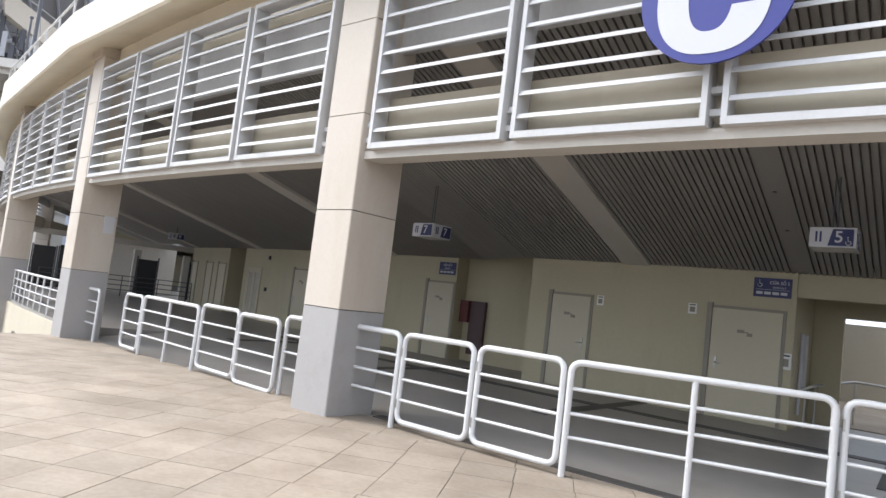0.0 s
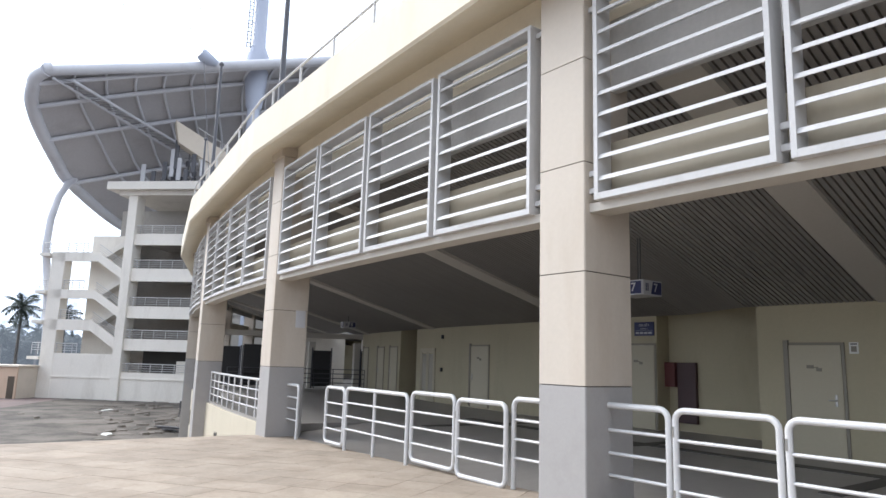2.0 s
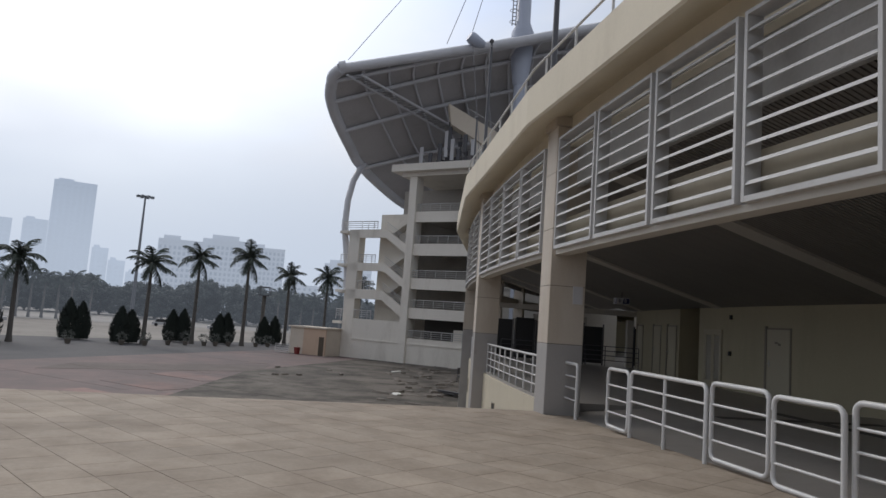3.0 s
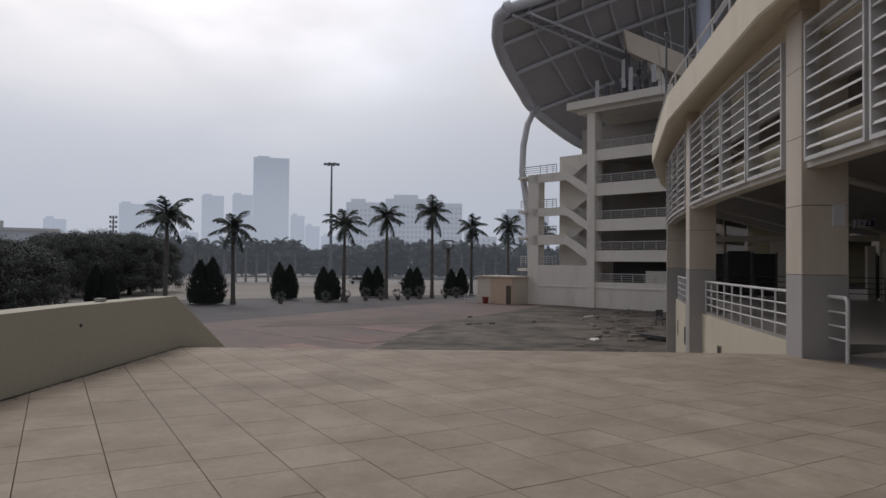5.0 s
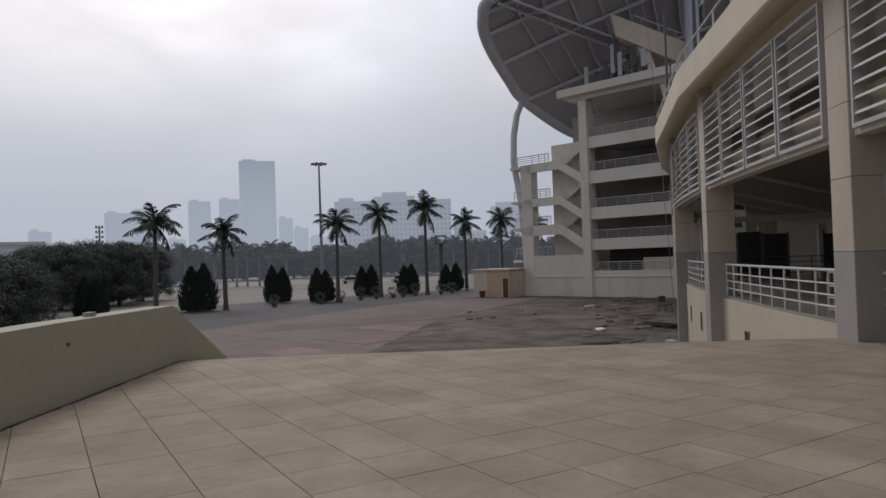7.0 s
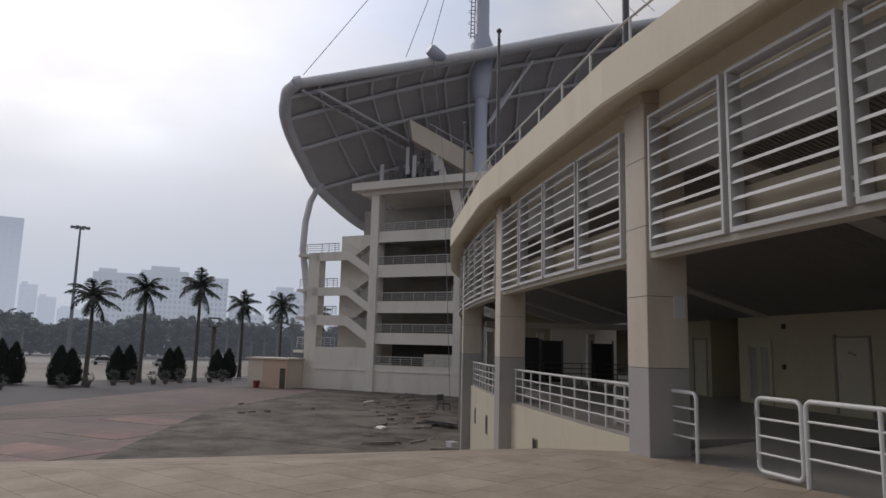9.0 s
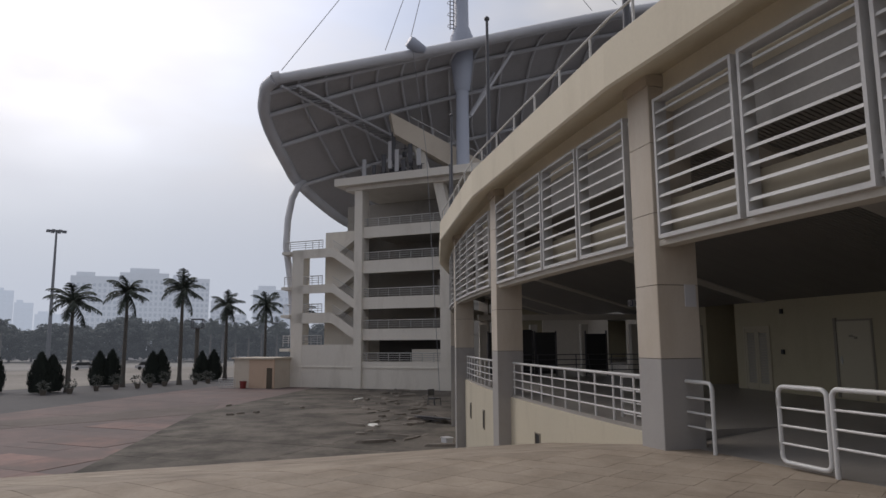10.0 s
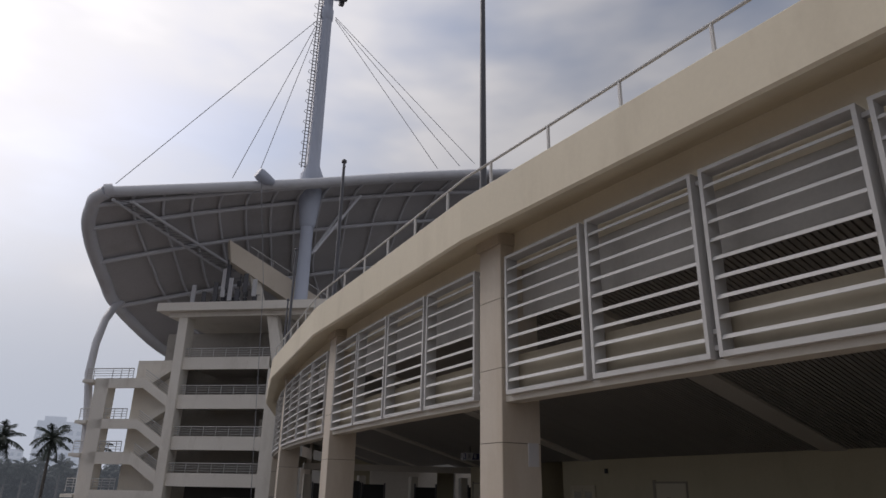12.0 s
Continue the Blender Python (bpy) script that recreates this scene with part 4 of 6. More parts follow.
def fixed_fence(s0, s1, left_post, right_post, mid=False, d=0.3, turn=0.0):
    g = thing("fence_panel", "white tube fence panel with rounded top corners", "fence", F(s0, d, fence_z(s0)) @ Matrix.Rotation(radians(turn), 4, "Z"), "terrace fence panels")
    w, r = s1 - s0, 0.1
    path = []
    if left_post:
        path += [Vector((0, 0, -0.04)), Vector((0, 0, 1.11 - r))] + [Vector((r - r * math.cos(radians(a)), 0, 1.11 - r + r * math.sin(radians(a)))) for a in (22, 45, 68)]
    path += [Vector((r if left_post else 0, 0, 1.11)), Vector((w - r if right_post else w, 0, 1.11))]
    if right_post:
        path += [Vector((w - r + r * math.sin(radians(a)), 0, 1.11 - r + r * math.cos(radians(a)))) for a in (22, 45, 68)] + [Vector((w, 0, 1.11 - r)), Vector((w, 0, -0.04))]
    part("frame", Shape().tube(path, 0.034, 8), M_WHITE, g)
    for z in (0.38, 0.61, 0.85):
        part("rail", Shape().tube([(0, 0, z), (w, 0, z)], 0.019, 8), M_WHITE, g)
    if mid:
        part("post", Shape().tube([(w / 2, 0, -0.04), (w / 2, 0, 1.09)], 0.03, 8), M_WHITE, g)
    return g


e3, e2 = COLS[2] + COL_W / 2, COLS[3] + COL_W / 2
fixed_fence(e2, e2 + 0.66, False, True, d=0.38)
gate_leaf(4.12, 5.0, 0.85)
gate_leaf(9.12, 9.94, 0.45)
fixed_fence(10.02, 12.22, True, True, True, d=0.45)
gate_leaf(12.32, 13.45, 0.45)
gate_leaf(13.66, 14.68, 0.34, drop=0.05)
fixed_fence(14.74, COLS[2] - COL_W / 2, True, False, d=0.42)
fixed_fence(e3, 17.1, False, True)
gate_leaf(17.18, 18.2)
gate_leaf(18.28, 19.3)
fixed_fence(19.38, 21.66, True, True, True, turn=17)
gate_leaf(21.66, 22.68, 1.0)
gate_leaf(22.76, 23.78, 1.0)
fixed_fence(23.86, COLS[1] - COL_W / 2, True, False, d=0.68)

# ---- flagpoles on the roof terrace ----
for s, d, top in ((-2.66, -0.1, 12.05), (6.6, -0.1, 14.5), (-12.67, -0.1, 12.2), (-22.0, -0.1, 12.2)):
    g = thing("flagpole", "slim dark metal flagpole with a ball finial", "flagpole", F(s, d, 6.42), "roof flagpoles")
    part("pole", Shape().tube([(0, 0, 0), (0, 0, (top - 6.42) * 0.5), (0, 0, top - 6.42)], [0.075, 0.06, 0.045], 10), M_POLE, g)
    part("finial", Shape().tube([(0, 0, top - 6.44), (0, 0, top - 6.39), (0, 0, top - 6.32), (0, 0, top - 6.26)], [0.03, 0.09, 0.09, 0.02], 8), M_POLE, g)
    part("cleat", Shape().box(0.03, 0.16, -0.015, 0.015, top - 6.62, top - 6.58), M_POLE, g)

# ---- stair tower of the main stand ----
TM = Matrix(((0.5675, -0.8234, 0, -80.05), (0.8234, 0.5675, 0, -3.73), (0, 0, 1, 0), (0, 0, 0, 1)))
tw = thing("stair_tower", "grey-white concrete stair tower with open galleries", "building", TM)
part("column", Shape().chamfer_box(-0.75, 0.75, 0, 1.2, LOW, 11.4, 0.04), M_TOWER, tw)
part("column", Shape().chamfer_box(7.2, 8.15, -0.25, 1.2, LOW, 17.4, 0.04), M_TOWER, tw)
part("column", Shape().chamfer_box(16.9, 18.3, -0.1, 1.2, LOW, 12.3, 0.04), M_TOWER, tw)
part("raking_column", Shape().prism([Vector((16.2, 0, 17.3)), Vector((17.2, 0, 17.3)), Vector((18.4, 0, 12.2)), Vector((17.3, 0, 12.2))], [Vector((16.2, 1, 17.3)), Vector((17.2, 1, 17.3)), Vector((18.4, 1, 12.2)), Vector((17.3, 1, 12.2))]), M_TOWER, tw)
part("cap_slab", Shape().chamfer_box(5.25, 24, -1.2, 9, 17.75, 18.55, 0.05).box(6.2, 24, -0.4, 8.5, 17.3, 17.75), M_TOWER, tw)
FLOORS = [(12.23, 13.4), (8.55, 9.85), (4.85, 6.06), (1.68, 2.83)]
for a, b in FLOORS:
    part("gallery_front", Shape().box(8.15, 16.9, 0.05, 0.3, a, b), M_TOWER, tw)
    # floor behind each gallery takes the shade-darkened paint
    part("gallery_floor", Shape().box(8.15, 18.3, 0.3, 7.0, b - 0.85, b - 0.55), M_TOWERSHADE, tw)
part("ground_wall", Shape().box(8.15, 16.9, 0.05, 0.3, LOW, -0.46).box(8.15, 16.9, -0.03, 0.05, -1.12, -1.0), M_TOWER, tw)
part("back_wall", Shape().box(1.9, 18.3, 7.0, 7.3, LOW, 17.3), M_TOWERSHADE, tw)
part("side_wall", Shape().box(18.0, 18.3, 1.2, 7.0, LOW, 17.3), M_TOWERSHADE, tw)
part("ground_floor", Shape().box(-0.7, 18.3, 0.3, 7.0, -0.75, -0.5), M_TOWERSHADE, tw)
# dark sheet added where the lowest gallery is only in shade
part("shade_panel", Shape().box(8.15, 16.9, 3.6, 3.8, -0.5, 1.98), M_DIM, tw, "added dark panel for the shade behind the lowest gallery")
part("pale_counter", Shape().box(13.2, 16.6, 1.2, 2.0, -0.5, 0.75), M_TOWER, tw, "pale counter behind the lowest railing")
for x0, z0, w, h in ((14.6, 8.0, 2.2, 2.3), (14.9, 5.0, 1.6, 2.0)):
    part("inner_block", Shape().box(x0, x0 + w, 4.5, 7.0, z0 - 3.0, z0), M_TOWER, tw)
for a, b in [(x, y) for x, y in FLOORS] + [(-0.9, -0.46)]:
    rail_top = b + 0.85
    g = part("gallery_railing", Shape().tube([(8.2, 0.15, rail_top), (16.9, 0.15, rail_top)], 0.05, 6), M_ALU, tw, "pale tube gallery railing")
    for z in (0.2, 0.42, 0.63):
        part("rail", Shape().tube([(8.2, 0.15, b + z), (16.9, 0.15, b + z)], 0.028, 5), M_ALU, g)
    for x in np.arange(8.6, 16.9, 1.25):
        part("post", Shape().tube([(float(x), 0.15, b), (float(x), 0.15, rail_top)], 0.035, 5), M_ALU, g)
# stair side: landings, flights, guard walls
part("base_wall", Shape().box(0.75, 7.2, 0.05, 0.3, LOW, 1.25).box(0.75, 7.2, -0.03, 0.05, -1.12, -1.0), M_TOWER, tw)
part("stair_wall", Shape().box(2.0, 7.2, 2.6, 2.9, 0.0, 13.6).box(1.8, 2.0, 2.6, 6, 0, 13.6), M_TOWER, tw)
part("stair_wall_top", Shape().box(2.0, 7.2, 2.9, 7.0, 13.3, 13.6), M_TOWER, tw)
for z1, z0 in ((11.45, 10.5), (7.6, 6.7), (4.6, 3.5)):
    part("landing", Shape().box(-0.75, 4.4, 0.0, 0.25, z0, z1).box(-1.8, 4.4, 0.25, 2.6, z1 - 0.5, z1 - 0.25).box(-1.9, -0.75, -0.3, 2.6, z1 - 0.45, z1 - 0.15), M_TOWER, tw)
    part("stair_flight", Shape().prism([Vector((4.4, 0.0, z0)), Vector((7.2, 0.0, z0 - 1.8)), Vector((7.2, 0.0, z1 - 1.75)), Vector((4.4, 0.0, z1))], [Vector((4.4, 0.25, z0)), Vector((7.2, 0.25, z0 - 1.8)), Vector((7.2, 0.25, z1 - 1.75)), Vector((4.4, 0.25, z1))]), M_TOWER, tw)
    part("stair_soffit", Shape().prism([Vector((4.4, 0.25, z0)), Vector((7.2, 0.25, z0 - 1.8)), Vector((7.2, 0.25, z0 - 1.5)), Vector((4.4, 0.25, z0 + 0.3))], [Vector((4.4, 2.6, z0)), Vector((7.2, 2.6, z0 - 1.8)), Vector((7.2, 2.6, z0 - 1.5)), Vector((4.4, 2.6, z0 + 0.3))]), M_TOWERSHADE, tw)
    part("stair_flight_back", Shape().prism([Vector((4.4, 1.4, z1 - 0.3)), Vector((7.2, 1.4, z1 + 1.5)), Vector((7.2, 1.4, z1 + 2.2)), Vector((4.4, 1.4, z1 + 0.4))], [Vector((4.4, 2.6, z1 - 0.3)), Vector((7.2, 2.6, z1 + 1.5)), Vector((7.2, 2.6, z1 + 2.2)), Vector((4.4, 2.6, z1 + 0.4))]), M_TOWER, tw)
for z1 in (11.45, 7.6, 4.6, 1.25):
    g = part("landing_railing", Shape().tube([(-1.8, 0.12, z1 + 0.95), (3.1, 0.12, z1 + 0.95)], 0.05, 6), M_ALU, tw, "pale tube landing railing")
    for z in (0.25, 0.48, 0.72):
        part("rail", Shape().tube([(-1.8, 0.12, z1 + z), (3.1, 0.12, z1 + z)], 0.028, 5), M_ALU, g)
    for x in (-1.8, -1.1, 0.9, 1.8, 2.6, 3.1):
        part("post", Shape().tube([(x, 0.12, z1 - 0.2), (x, 0.12, z1 + 0.95)], 0.035, 5), M_ALU, g)
    if z1 > 2:
        g = part("flight_railing", Shape().tube([(4.4, 0.12, z1 + 0.8), (7.2, 0.12, z1 - 0.95)], 0.045, 6), M_ALU, tw, "pale tube stair railing")
        for z in (0.2, 0.42, 0.62):
            part("rail", Shape().tube([(4.4, 0.12, z1 + z - 0.05), (7.2, 0.12, z1 - 1.8 + z)], 0.026, 5), M_ALU, g)
part("side_slab", Shape().box(-2.0, -0.75, -0.2, 2.0, 0.55, 0.85), M_TOWER, tw)

# antennas on the tower's cap
for x, z0, h in ((7.0, 18.55, 2.6), (10.2, 19.6, 3.2), (11.0, 19.2, 2.6), (12.6, 20.0, 2.2), (9.4, 19.2, 2.2), (10.6, 20.4, 3.4), (11.8, 18.9, 1.7), (8.2, 18.8, 1.6), (13.6, 19.6, 2.0)):
    a = thing("antenna_panel", "telecom antenna panel on a pole", "antenna", TM @ Matrix.Translation((x, 2.2, 18.55)), "rooftop antennas")
    part("pole", Shape().tube([(0, 0, 0), (0, 0, z0 - 18.55 + h)], 0.06, 6), M_POLE, a)
    part("panel", Shape().chamfer_box(-0.24, 0.24, -0.25, -0.05, z0 - 18.2, z0 - 18.4 + h, 0.05), M_SIGNW if x in (7.0, 10.2, 13.6, 11.0) else M_POLE, a)
for x, y, w, h in ((8.6, 4.0, 1.0, 1.5), (10.0, 4.4, 1.5, 1.9), (12.2, 4.2, 1.2, 1.3), (14.0, 4.6, 1.6, 1.6)):
    solid("equipment_cabinet", Shape().chamfer_box(-w / 2, w / 2, -0.5, 0.5, 0, h, 0.04), M_POLE, "dark equipment cabinet on the tower cap", "cabinet", "rooftop cabinets", m=TM @ Matrix.Translation((x, y, 18.55)))

for x, y, h in ((8.9, 3.2, 2.4), (9.7, 3.4, 3.6), (11.4, 3.2, 4.4), (12.1, 3.4, 2.9), (13.2, 3.3, 2.2)):
    a = thing("radio_mast", "thin dark radio pole with small round units", "antenna", TM @ Matrix.Translation((x, y, 18.55)), "rooftop radio poles")
    part("pole", Shape().tube([(0, 0, 0), (0, 0, h)], 0.05, 6), M_POLE, a)
    for z in (0.45, 0.7):
        part("radio_unit", Shape().chamfer_box(-0.2, 0.25, -0.3, -0.04, h * z - 0.3, h * z + 0.25, 0.05), M_POLE, a)
    part("crossarm", Shape().tube([(-0.5, -0.05, h * 0.85), (0.5, -0.05, h * 0.85)], 0.03, 5), M_POLE, a)

# sloping stand stair behind the tower
st = thing("stand_stair", "sloping cream concrete stair rising under the roof", "stair")
A0, A1 = Vector((-74.8, 5.7, 25.8)), Vector((-74.8, 22.4, 17.6))
part("stringer", Shape().prism([A0, A1, A1 + Vector((0, 0, -2.7)), A0 + Vector((0, 0.45, -2.35))], [p + Vector((-1.5, 0, 0)) for p in (A0, A1, A1 + Vector((0, 0, -2.7)), A0 + Vector((0, 0.45, -2.35)))]), M_SHED, st)
part("handrail", Shape().tube([A0 + Vector((0, 2.2, -0.4)), A1 + Vector((0, 0, 0.8))], 0.06, 5), M_ALU, st)
for k in range(9):
    q = A0 + (A1 - A0) * (0.18 + 0.1 * k)
    part("post", Shape().tube([q, q + Vector((0, 0, 0.85))], 0.035, 5), M_ALU, st)
foot = [Vector((-75.2, 8.0, 23.2)), Vector((-75.2, 9.2, 22.6)), Vector((-75.2, 10.5, 18.4)), Vector((-75.2, 9.4, 18.4))]
part("strut", Shape().prism(foot, [q + Vector((-0.8, 0, 0)) for q in foot]), M_TOWER, st)
part("bank", Shape().add([(-84, 8, 17), (-84, 40, 17), (-110, 40, 34), (-110, 22, 30)], [(0, 1, 2, 3)]).box(-86, -84, 10, 40, LOW, 17), M_TOWERSHADE, st)

# ---- the great roof: a shell that curves down to its outer rim ----
ROOF_TOP = [Vector((-70.4, -6.1, 26.9)), Vector((-70.4, 2.9, 29.3)), Vector((-70.4, 12.4, 31.9)), Vector((-70.4, 22.2, 34.8)), Vector((-70.4, 32.0, 37.5)), Vector((-70.4, 42.0, 39.9))]
RIM = [Vector((-70.4, -6.1, 26.9)), Vector((-71.2, -6.9, 26.4)), Vector((-72.0, -7.1, 25.8)), Vector((-73.5, -7.3, 25.0)), Vector((-75.6, -7.0, 24.0)), Vector((-78.0, -6.4, 23.0)), Vector((-82.0, -5.2, 21.5)), Vector((-86.0, -3.9, 20.2)), Vector((-93.0, 0.3, 18.1)), Vector((-98.0, 3.7, 17.2)), Vector((-104, 9, 16.2))]


def roof_pt(u, v):
    """u along the top edge, v down the rim, both 0 to 1."""
    def along(line, k):
        k = min(max(k, 0.0), 0.9999) * (len(line) - 1)
        i = int(k)
        k, a, b = k - i, line[i], line[i + 1]
        p = line[i - 1] if i else a * 2 - b
        q = line[i + 2] if i + 2 < len(line) else b * 2 - a
        return 0.5 * (2 * a + (b - p) * k + (2 * p - 5 * a + 4 * b - q) * k ** 2 + (3 * a - p - 3 * b + q) * k ** 3)
    swell = Vector((0, 0, 1.6)) * math.sin(math.pi * min(v * 1.1, 1)) * math.sin(math.pi * min(u, 0.5))
    return along(RIM, v) + (along(ROOF_TOP, u) - ROOF_TOP[0]) * (1 - 0.25 * v) + swell


rf = thing("stadium_roof", "curved grey steel stadium roof with ribs and tube rim", "roof")
shell, NU, NV = Shape(), 28, 40
rvs = [roof_pt(i / NU, j / NV) for i in range(NU + 1) for j in range(NV + 1)]
top_vs = [p + Vector((-0.1, 0, 0.6)) for p in rvs]
W = NV + 1
shell.add(rvs, [(i * W + j, i * W + j + 1, (i + 1) * W + j + 1, (i + 1) * W + j) for i in range(NU) for j in range(NV)], True)
shell.add(top_vs, [(i * W + j, (i + 1) * W + j, (i + 1) * W + j + 1, i * W + j + 1) for i in range(NU) for j in range(NV)], True)
part("shell", shell, M_ROOF, rf)
part("top_tube", Shape().tube([roof_pt(i / 40, 0) for i in range(41)], 0.5, 12), M_ROOFTUBE, rf, "blue-grey edge tube")
part("rim_tube", Shape().tube([roof_pt(0, j / 40) for j in range(41)], 0.62, 12), M_ROOFTUBE, rf, "blue-grey rim tube")
part("rim_cap", Shape().tube([Vector((-70.4, -6.3, 27.0)), Vector((-70.4, -5.6, 27.2))], 0.62, 12), M_ROOFTUBE, rf)
for v in (0.16, 0.34, 0.52, 0.7, 0.87):
    part("purlin", Shape().tube([roof_pt(i / 20, v) + Vector((0.15, 0, -0.3)) for i in range(21)], 0.24, 8), M_ROOFTUBE, rf)
for u in (0.06, 0.12, 0.18, 0.24, 0.3, 0.36, 0.42, 0.48, 0.56, 0.64, 0.72, 0.8):
    part("rib", Shape().tube([roof_pt(u + 0.1 * j / 20, j / 20) + Vector((0.1, 0, -0.15)) for j in range(21)], 0.15, 6), M_ROOFTUBE, rf)
chords = []
for u0, u1, dz in ((0.02, 0.30, -0.7), (0.055, 0.345, -1.0)):
    a, b = roof_pt(u0, 0.03) + Vector((0.2, 0, dz)), roof_pt(u1, 0.62) + Vector((0.5, 0, dz - 0.3))
    chords.append((a, b))
    part("truss_chord", Shape().tube([a, b], 0.16, 6), M_ROOFTUBE, rf)
web = Shape()
for k in range(16):
    web.tube([chords[0][0].lerp(chords[0][1], k / 16), chords[1][0].lerp(chords[1][1], (k + 0.5) / 16), chords[0][0].lerp(chords[0][1], (k + 1) / 16)], 0.035, 4)
part("truss_web", web, M_CABLE, rf, "grey lattice between the truss chords")
part("cable_drum", Shape().tube([Vector((-69.5, 6.9, 31.5)), Vector((-69.6, 7.2, 31.35)), Vector((-69.7, 7.9, 31.0)), Vector((-69.9, 8.6, 30.9))], [0.55, 0.68, 0.6, 0.35], 14), M_MAST, rf, "blue round cable anchor")

ms = thing("roof_mast", "tall pale blue steel mast with a caged ladder", "mast", Matrix.Translation((-73.5, 13.3, LOW + 1.1)))
part("shaft", Shape().tube([(0, 0, -1.1), (0, 0, 22), (0, 0, 31)], [0.74, 0.70, 0.68], 20), M_MAST, ms)
part("collar", Shape().tube([(0, 0, 30.2), (0, 0, 30.5), (0, 0, 33.0), (0, 0, 35.2), (0, 0, 36.4)], [0.72, 0.86, 1.15, 1.3, 1.25], 20), M_MAST, ms)
part("upper_shaft", Shape().tube([(0, 0, 35.6), (0, 0, 36.4), (0, 0, 37.6), (0, 0, 48), (0, 0, 66)], [1.28, 1.2, 0.78, 0.72, 0.62], 20), M_MAST, ms)
part("head", Shape().tube([(0, 0, 57.0), (0, 0, 57.4), (0, 0, 58.6), (0, 0, 59.0)], [0.66, 0.8, 0.8, 0.66], 16), M_MAST, ms)
part("head_platform", Shape().tube([(0.3, 0.9, 61.4), (0.3, 0.9, 61.55)], 1.5, 12), M_MAST, ms)
for a in (0.2, 1.2, 2.2):
    part("lamp_head", Shape().chamfer_box(-0.4, 0.4, -0.3, 0.3, 60.5, 61.4, 0.08), M_POLE, ms, m=Matrix.Translation((0.3 + 1.1 * math.cos(a), 0.9 + 1.1 * math.sin(a), 0)))
lad = Shape()
for x in (-1.75, -1.35):
    lad.tube([(x, 0.1, 37), (x + 0.2, 0.1, 61)], 0.06, 5)
for k in range(54):
    z = 37.2 + k * 0.44
    lad.tube([(-1.75 + 0.2 * k / 54, 0.1, z), (-1.35 + 0.2 * k / 54, 0.1, z)], 0.05, 4)
    if k % 3 == 0:
        lad.tube([(-1.7, 0.1, z), (-2.1, -0.2, z), (-2.1, -0.6, z), (-1.5, -0.75, z), (-1.1, -0.3, z)], 0.03, 4)
part("ladder", lad, M_CABLE, ms, "caged access ladder", Matrix.Translation((0.35, 0.42, 0)) @ Matrix.Rotation(radians(90), 4, "Z"))
for u_dx, u_dy, z in ((0.2, 0.9, 0), (-0.6, 0.8, 0)):
    part("strut", Shape().tube([(u_dx, u_dy, 27.5), (u_dx * 6, u_dy * 6, 33.6 + 1.2 * u_dy)], 0.17, 6), M_ROOFTUBE, ms)
for a, b in (((11.7, 53.6), (-5.5, 28.0)), ((11.7, 53.2), (4.7, 30.9)), ((11.8, 52.8), (7.2, 32.0)), ((13.8, 54.3), (27.3, 37.2)), ((13.8, 54.5), (30.2, 38.2)), ((13.8, 54.7), (32.2, 39.0))):
    part("stay_cable", Shape().tube([(0.2, a[0] - 12.75, a[1] - LOW), (2.8, b[0] - 13.3, b[1] - LOW - 1.1)], 0.038, 5), M_CABLE, ms)
part("drop_cable", Shape().tube([(4.0, -6.05, 30.2 - LOW), (4.5, -4.7, 18.9 - LOW), (5.5, -3.7, -1.1)], 0.028, 5), M_CABLE, ms)
# bent strut that props the rim from the tower
part("bent_strut", Shape().tube([Vector((-82, -3.9, LOW)), Vector((-82, -4.1, 3.5)), Vector((-82, -4.5, 8.0)), Vector((-82, -4.75, 9.8)), Vector((-82.1, -5.1, 12.0)), Vector((-82.4, -5.0, 15.2)), Vector((-83.2, -4.6, 17.8)), Vector((-84.6, -4.0, 19.6)), Vector((-86, -3.4, 20.6))], 0.38, 12), M_ROOFTUBE, rf, "bent grey prop tube")

# ---- shed, bin and clutter by the tower ----
sh = thing("shed", "small flat-roofed cream and orange shed", "shed", Matrix.Translation((-80.1, -8.5, LOW)) @ Matrix.Rotation(turn_t, 4, "Z"))
part("wall_side", Shape().box(-2.0, 0.0, 0, 0.15, 0, 3.0), M_SHED, sh)
part("wall_front", Shape().box(0, 3.2, 0.0, 0.15, 0, 3.0), M_SHEDO, sh, "orange-cream wall")
part("wall_back", Shape().box(-2.0, 3.2, 3.0, 3.15, 0, 3.0).box(-2.0, -1.85, 0.15, 3.0, 0, 3.0).box(3.05, 3.2, 0.15, 3.0, 0, 3.0), M_SHED, sh)
part("roof", Shape().box(-2.2, 3.4, -0.2, 3.35, 3.0, 3.16), M_SHED, sh)
part("door", Shape().box(2.3, 3.0, -0.03, 0.0, 0, 2.1), M_BARK, sh, "dark brown door")
rb = thing("wheelie_bin", "small red plastic bin on the pavement", "bin", Matrix.Translation((-79.4, -9.0, LOW + 0.02)) @ Matrix.Rotation(0.9, 4, "Z") @ Matrix.Scale(0.72, 4))
part("tub", Shape().prism([Vector((-0.28, -0.25, 0)), Vector((0.28, -0.25, 0)), Vector((0.28, 0.25, 0)), Vector((-0.28, 0.25, 0))], [Vector((-0.36, -0.34, 0.95)), Vector((0.36, -0.34, 0.95)), Vector((0.36, 0.34, 0.95)), Vector((-0.36, 0.34, 0.95))]), M_RED, rb)
part("lid", Shape().chamfer_box(-0.39, 0.39, -0.37, 0.37, 0.95, 1.05, 0.05), M_RED, rb)
bar = thing("barrier", "low pale metal crowd barrier", "barrier", Matrix.Translation((-80.6, -11.6, LOW)) @ Matrix.Rotation(turn_t, 4, "Z"))
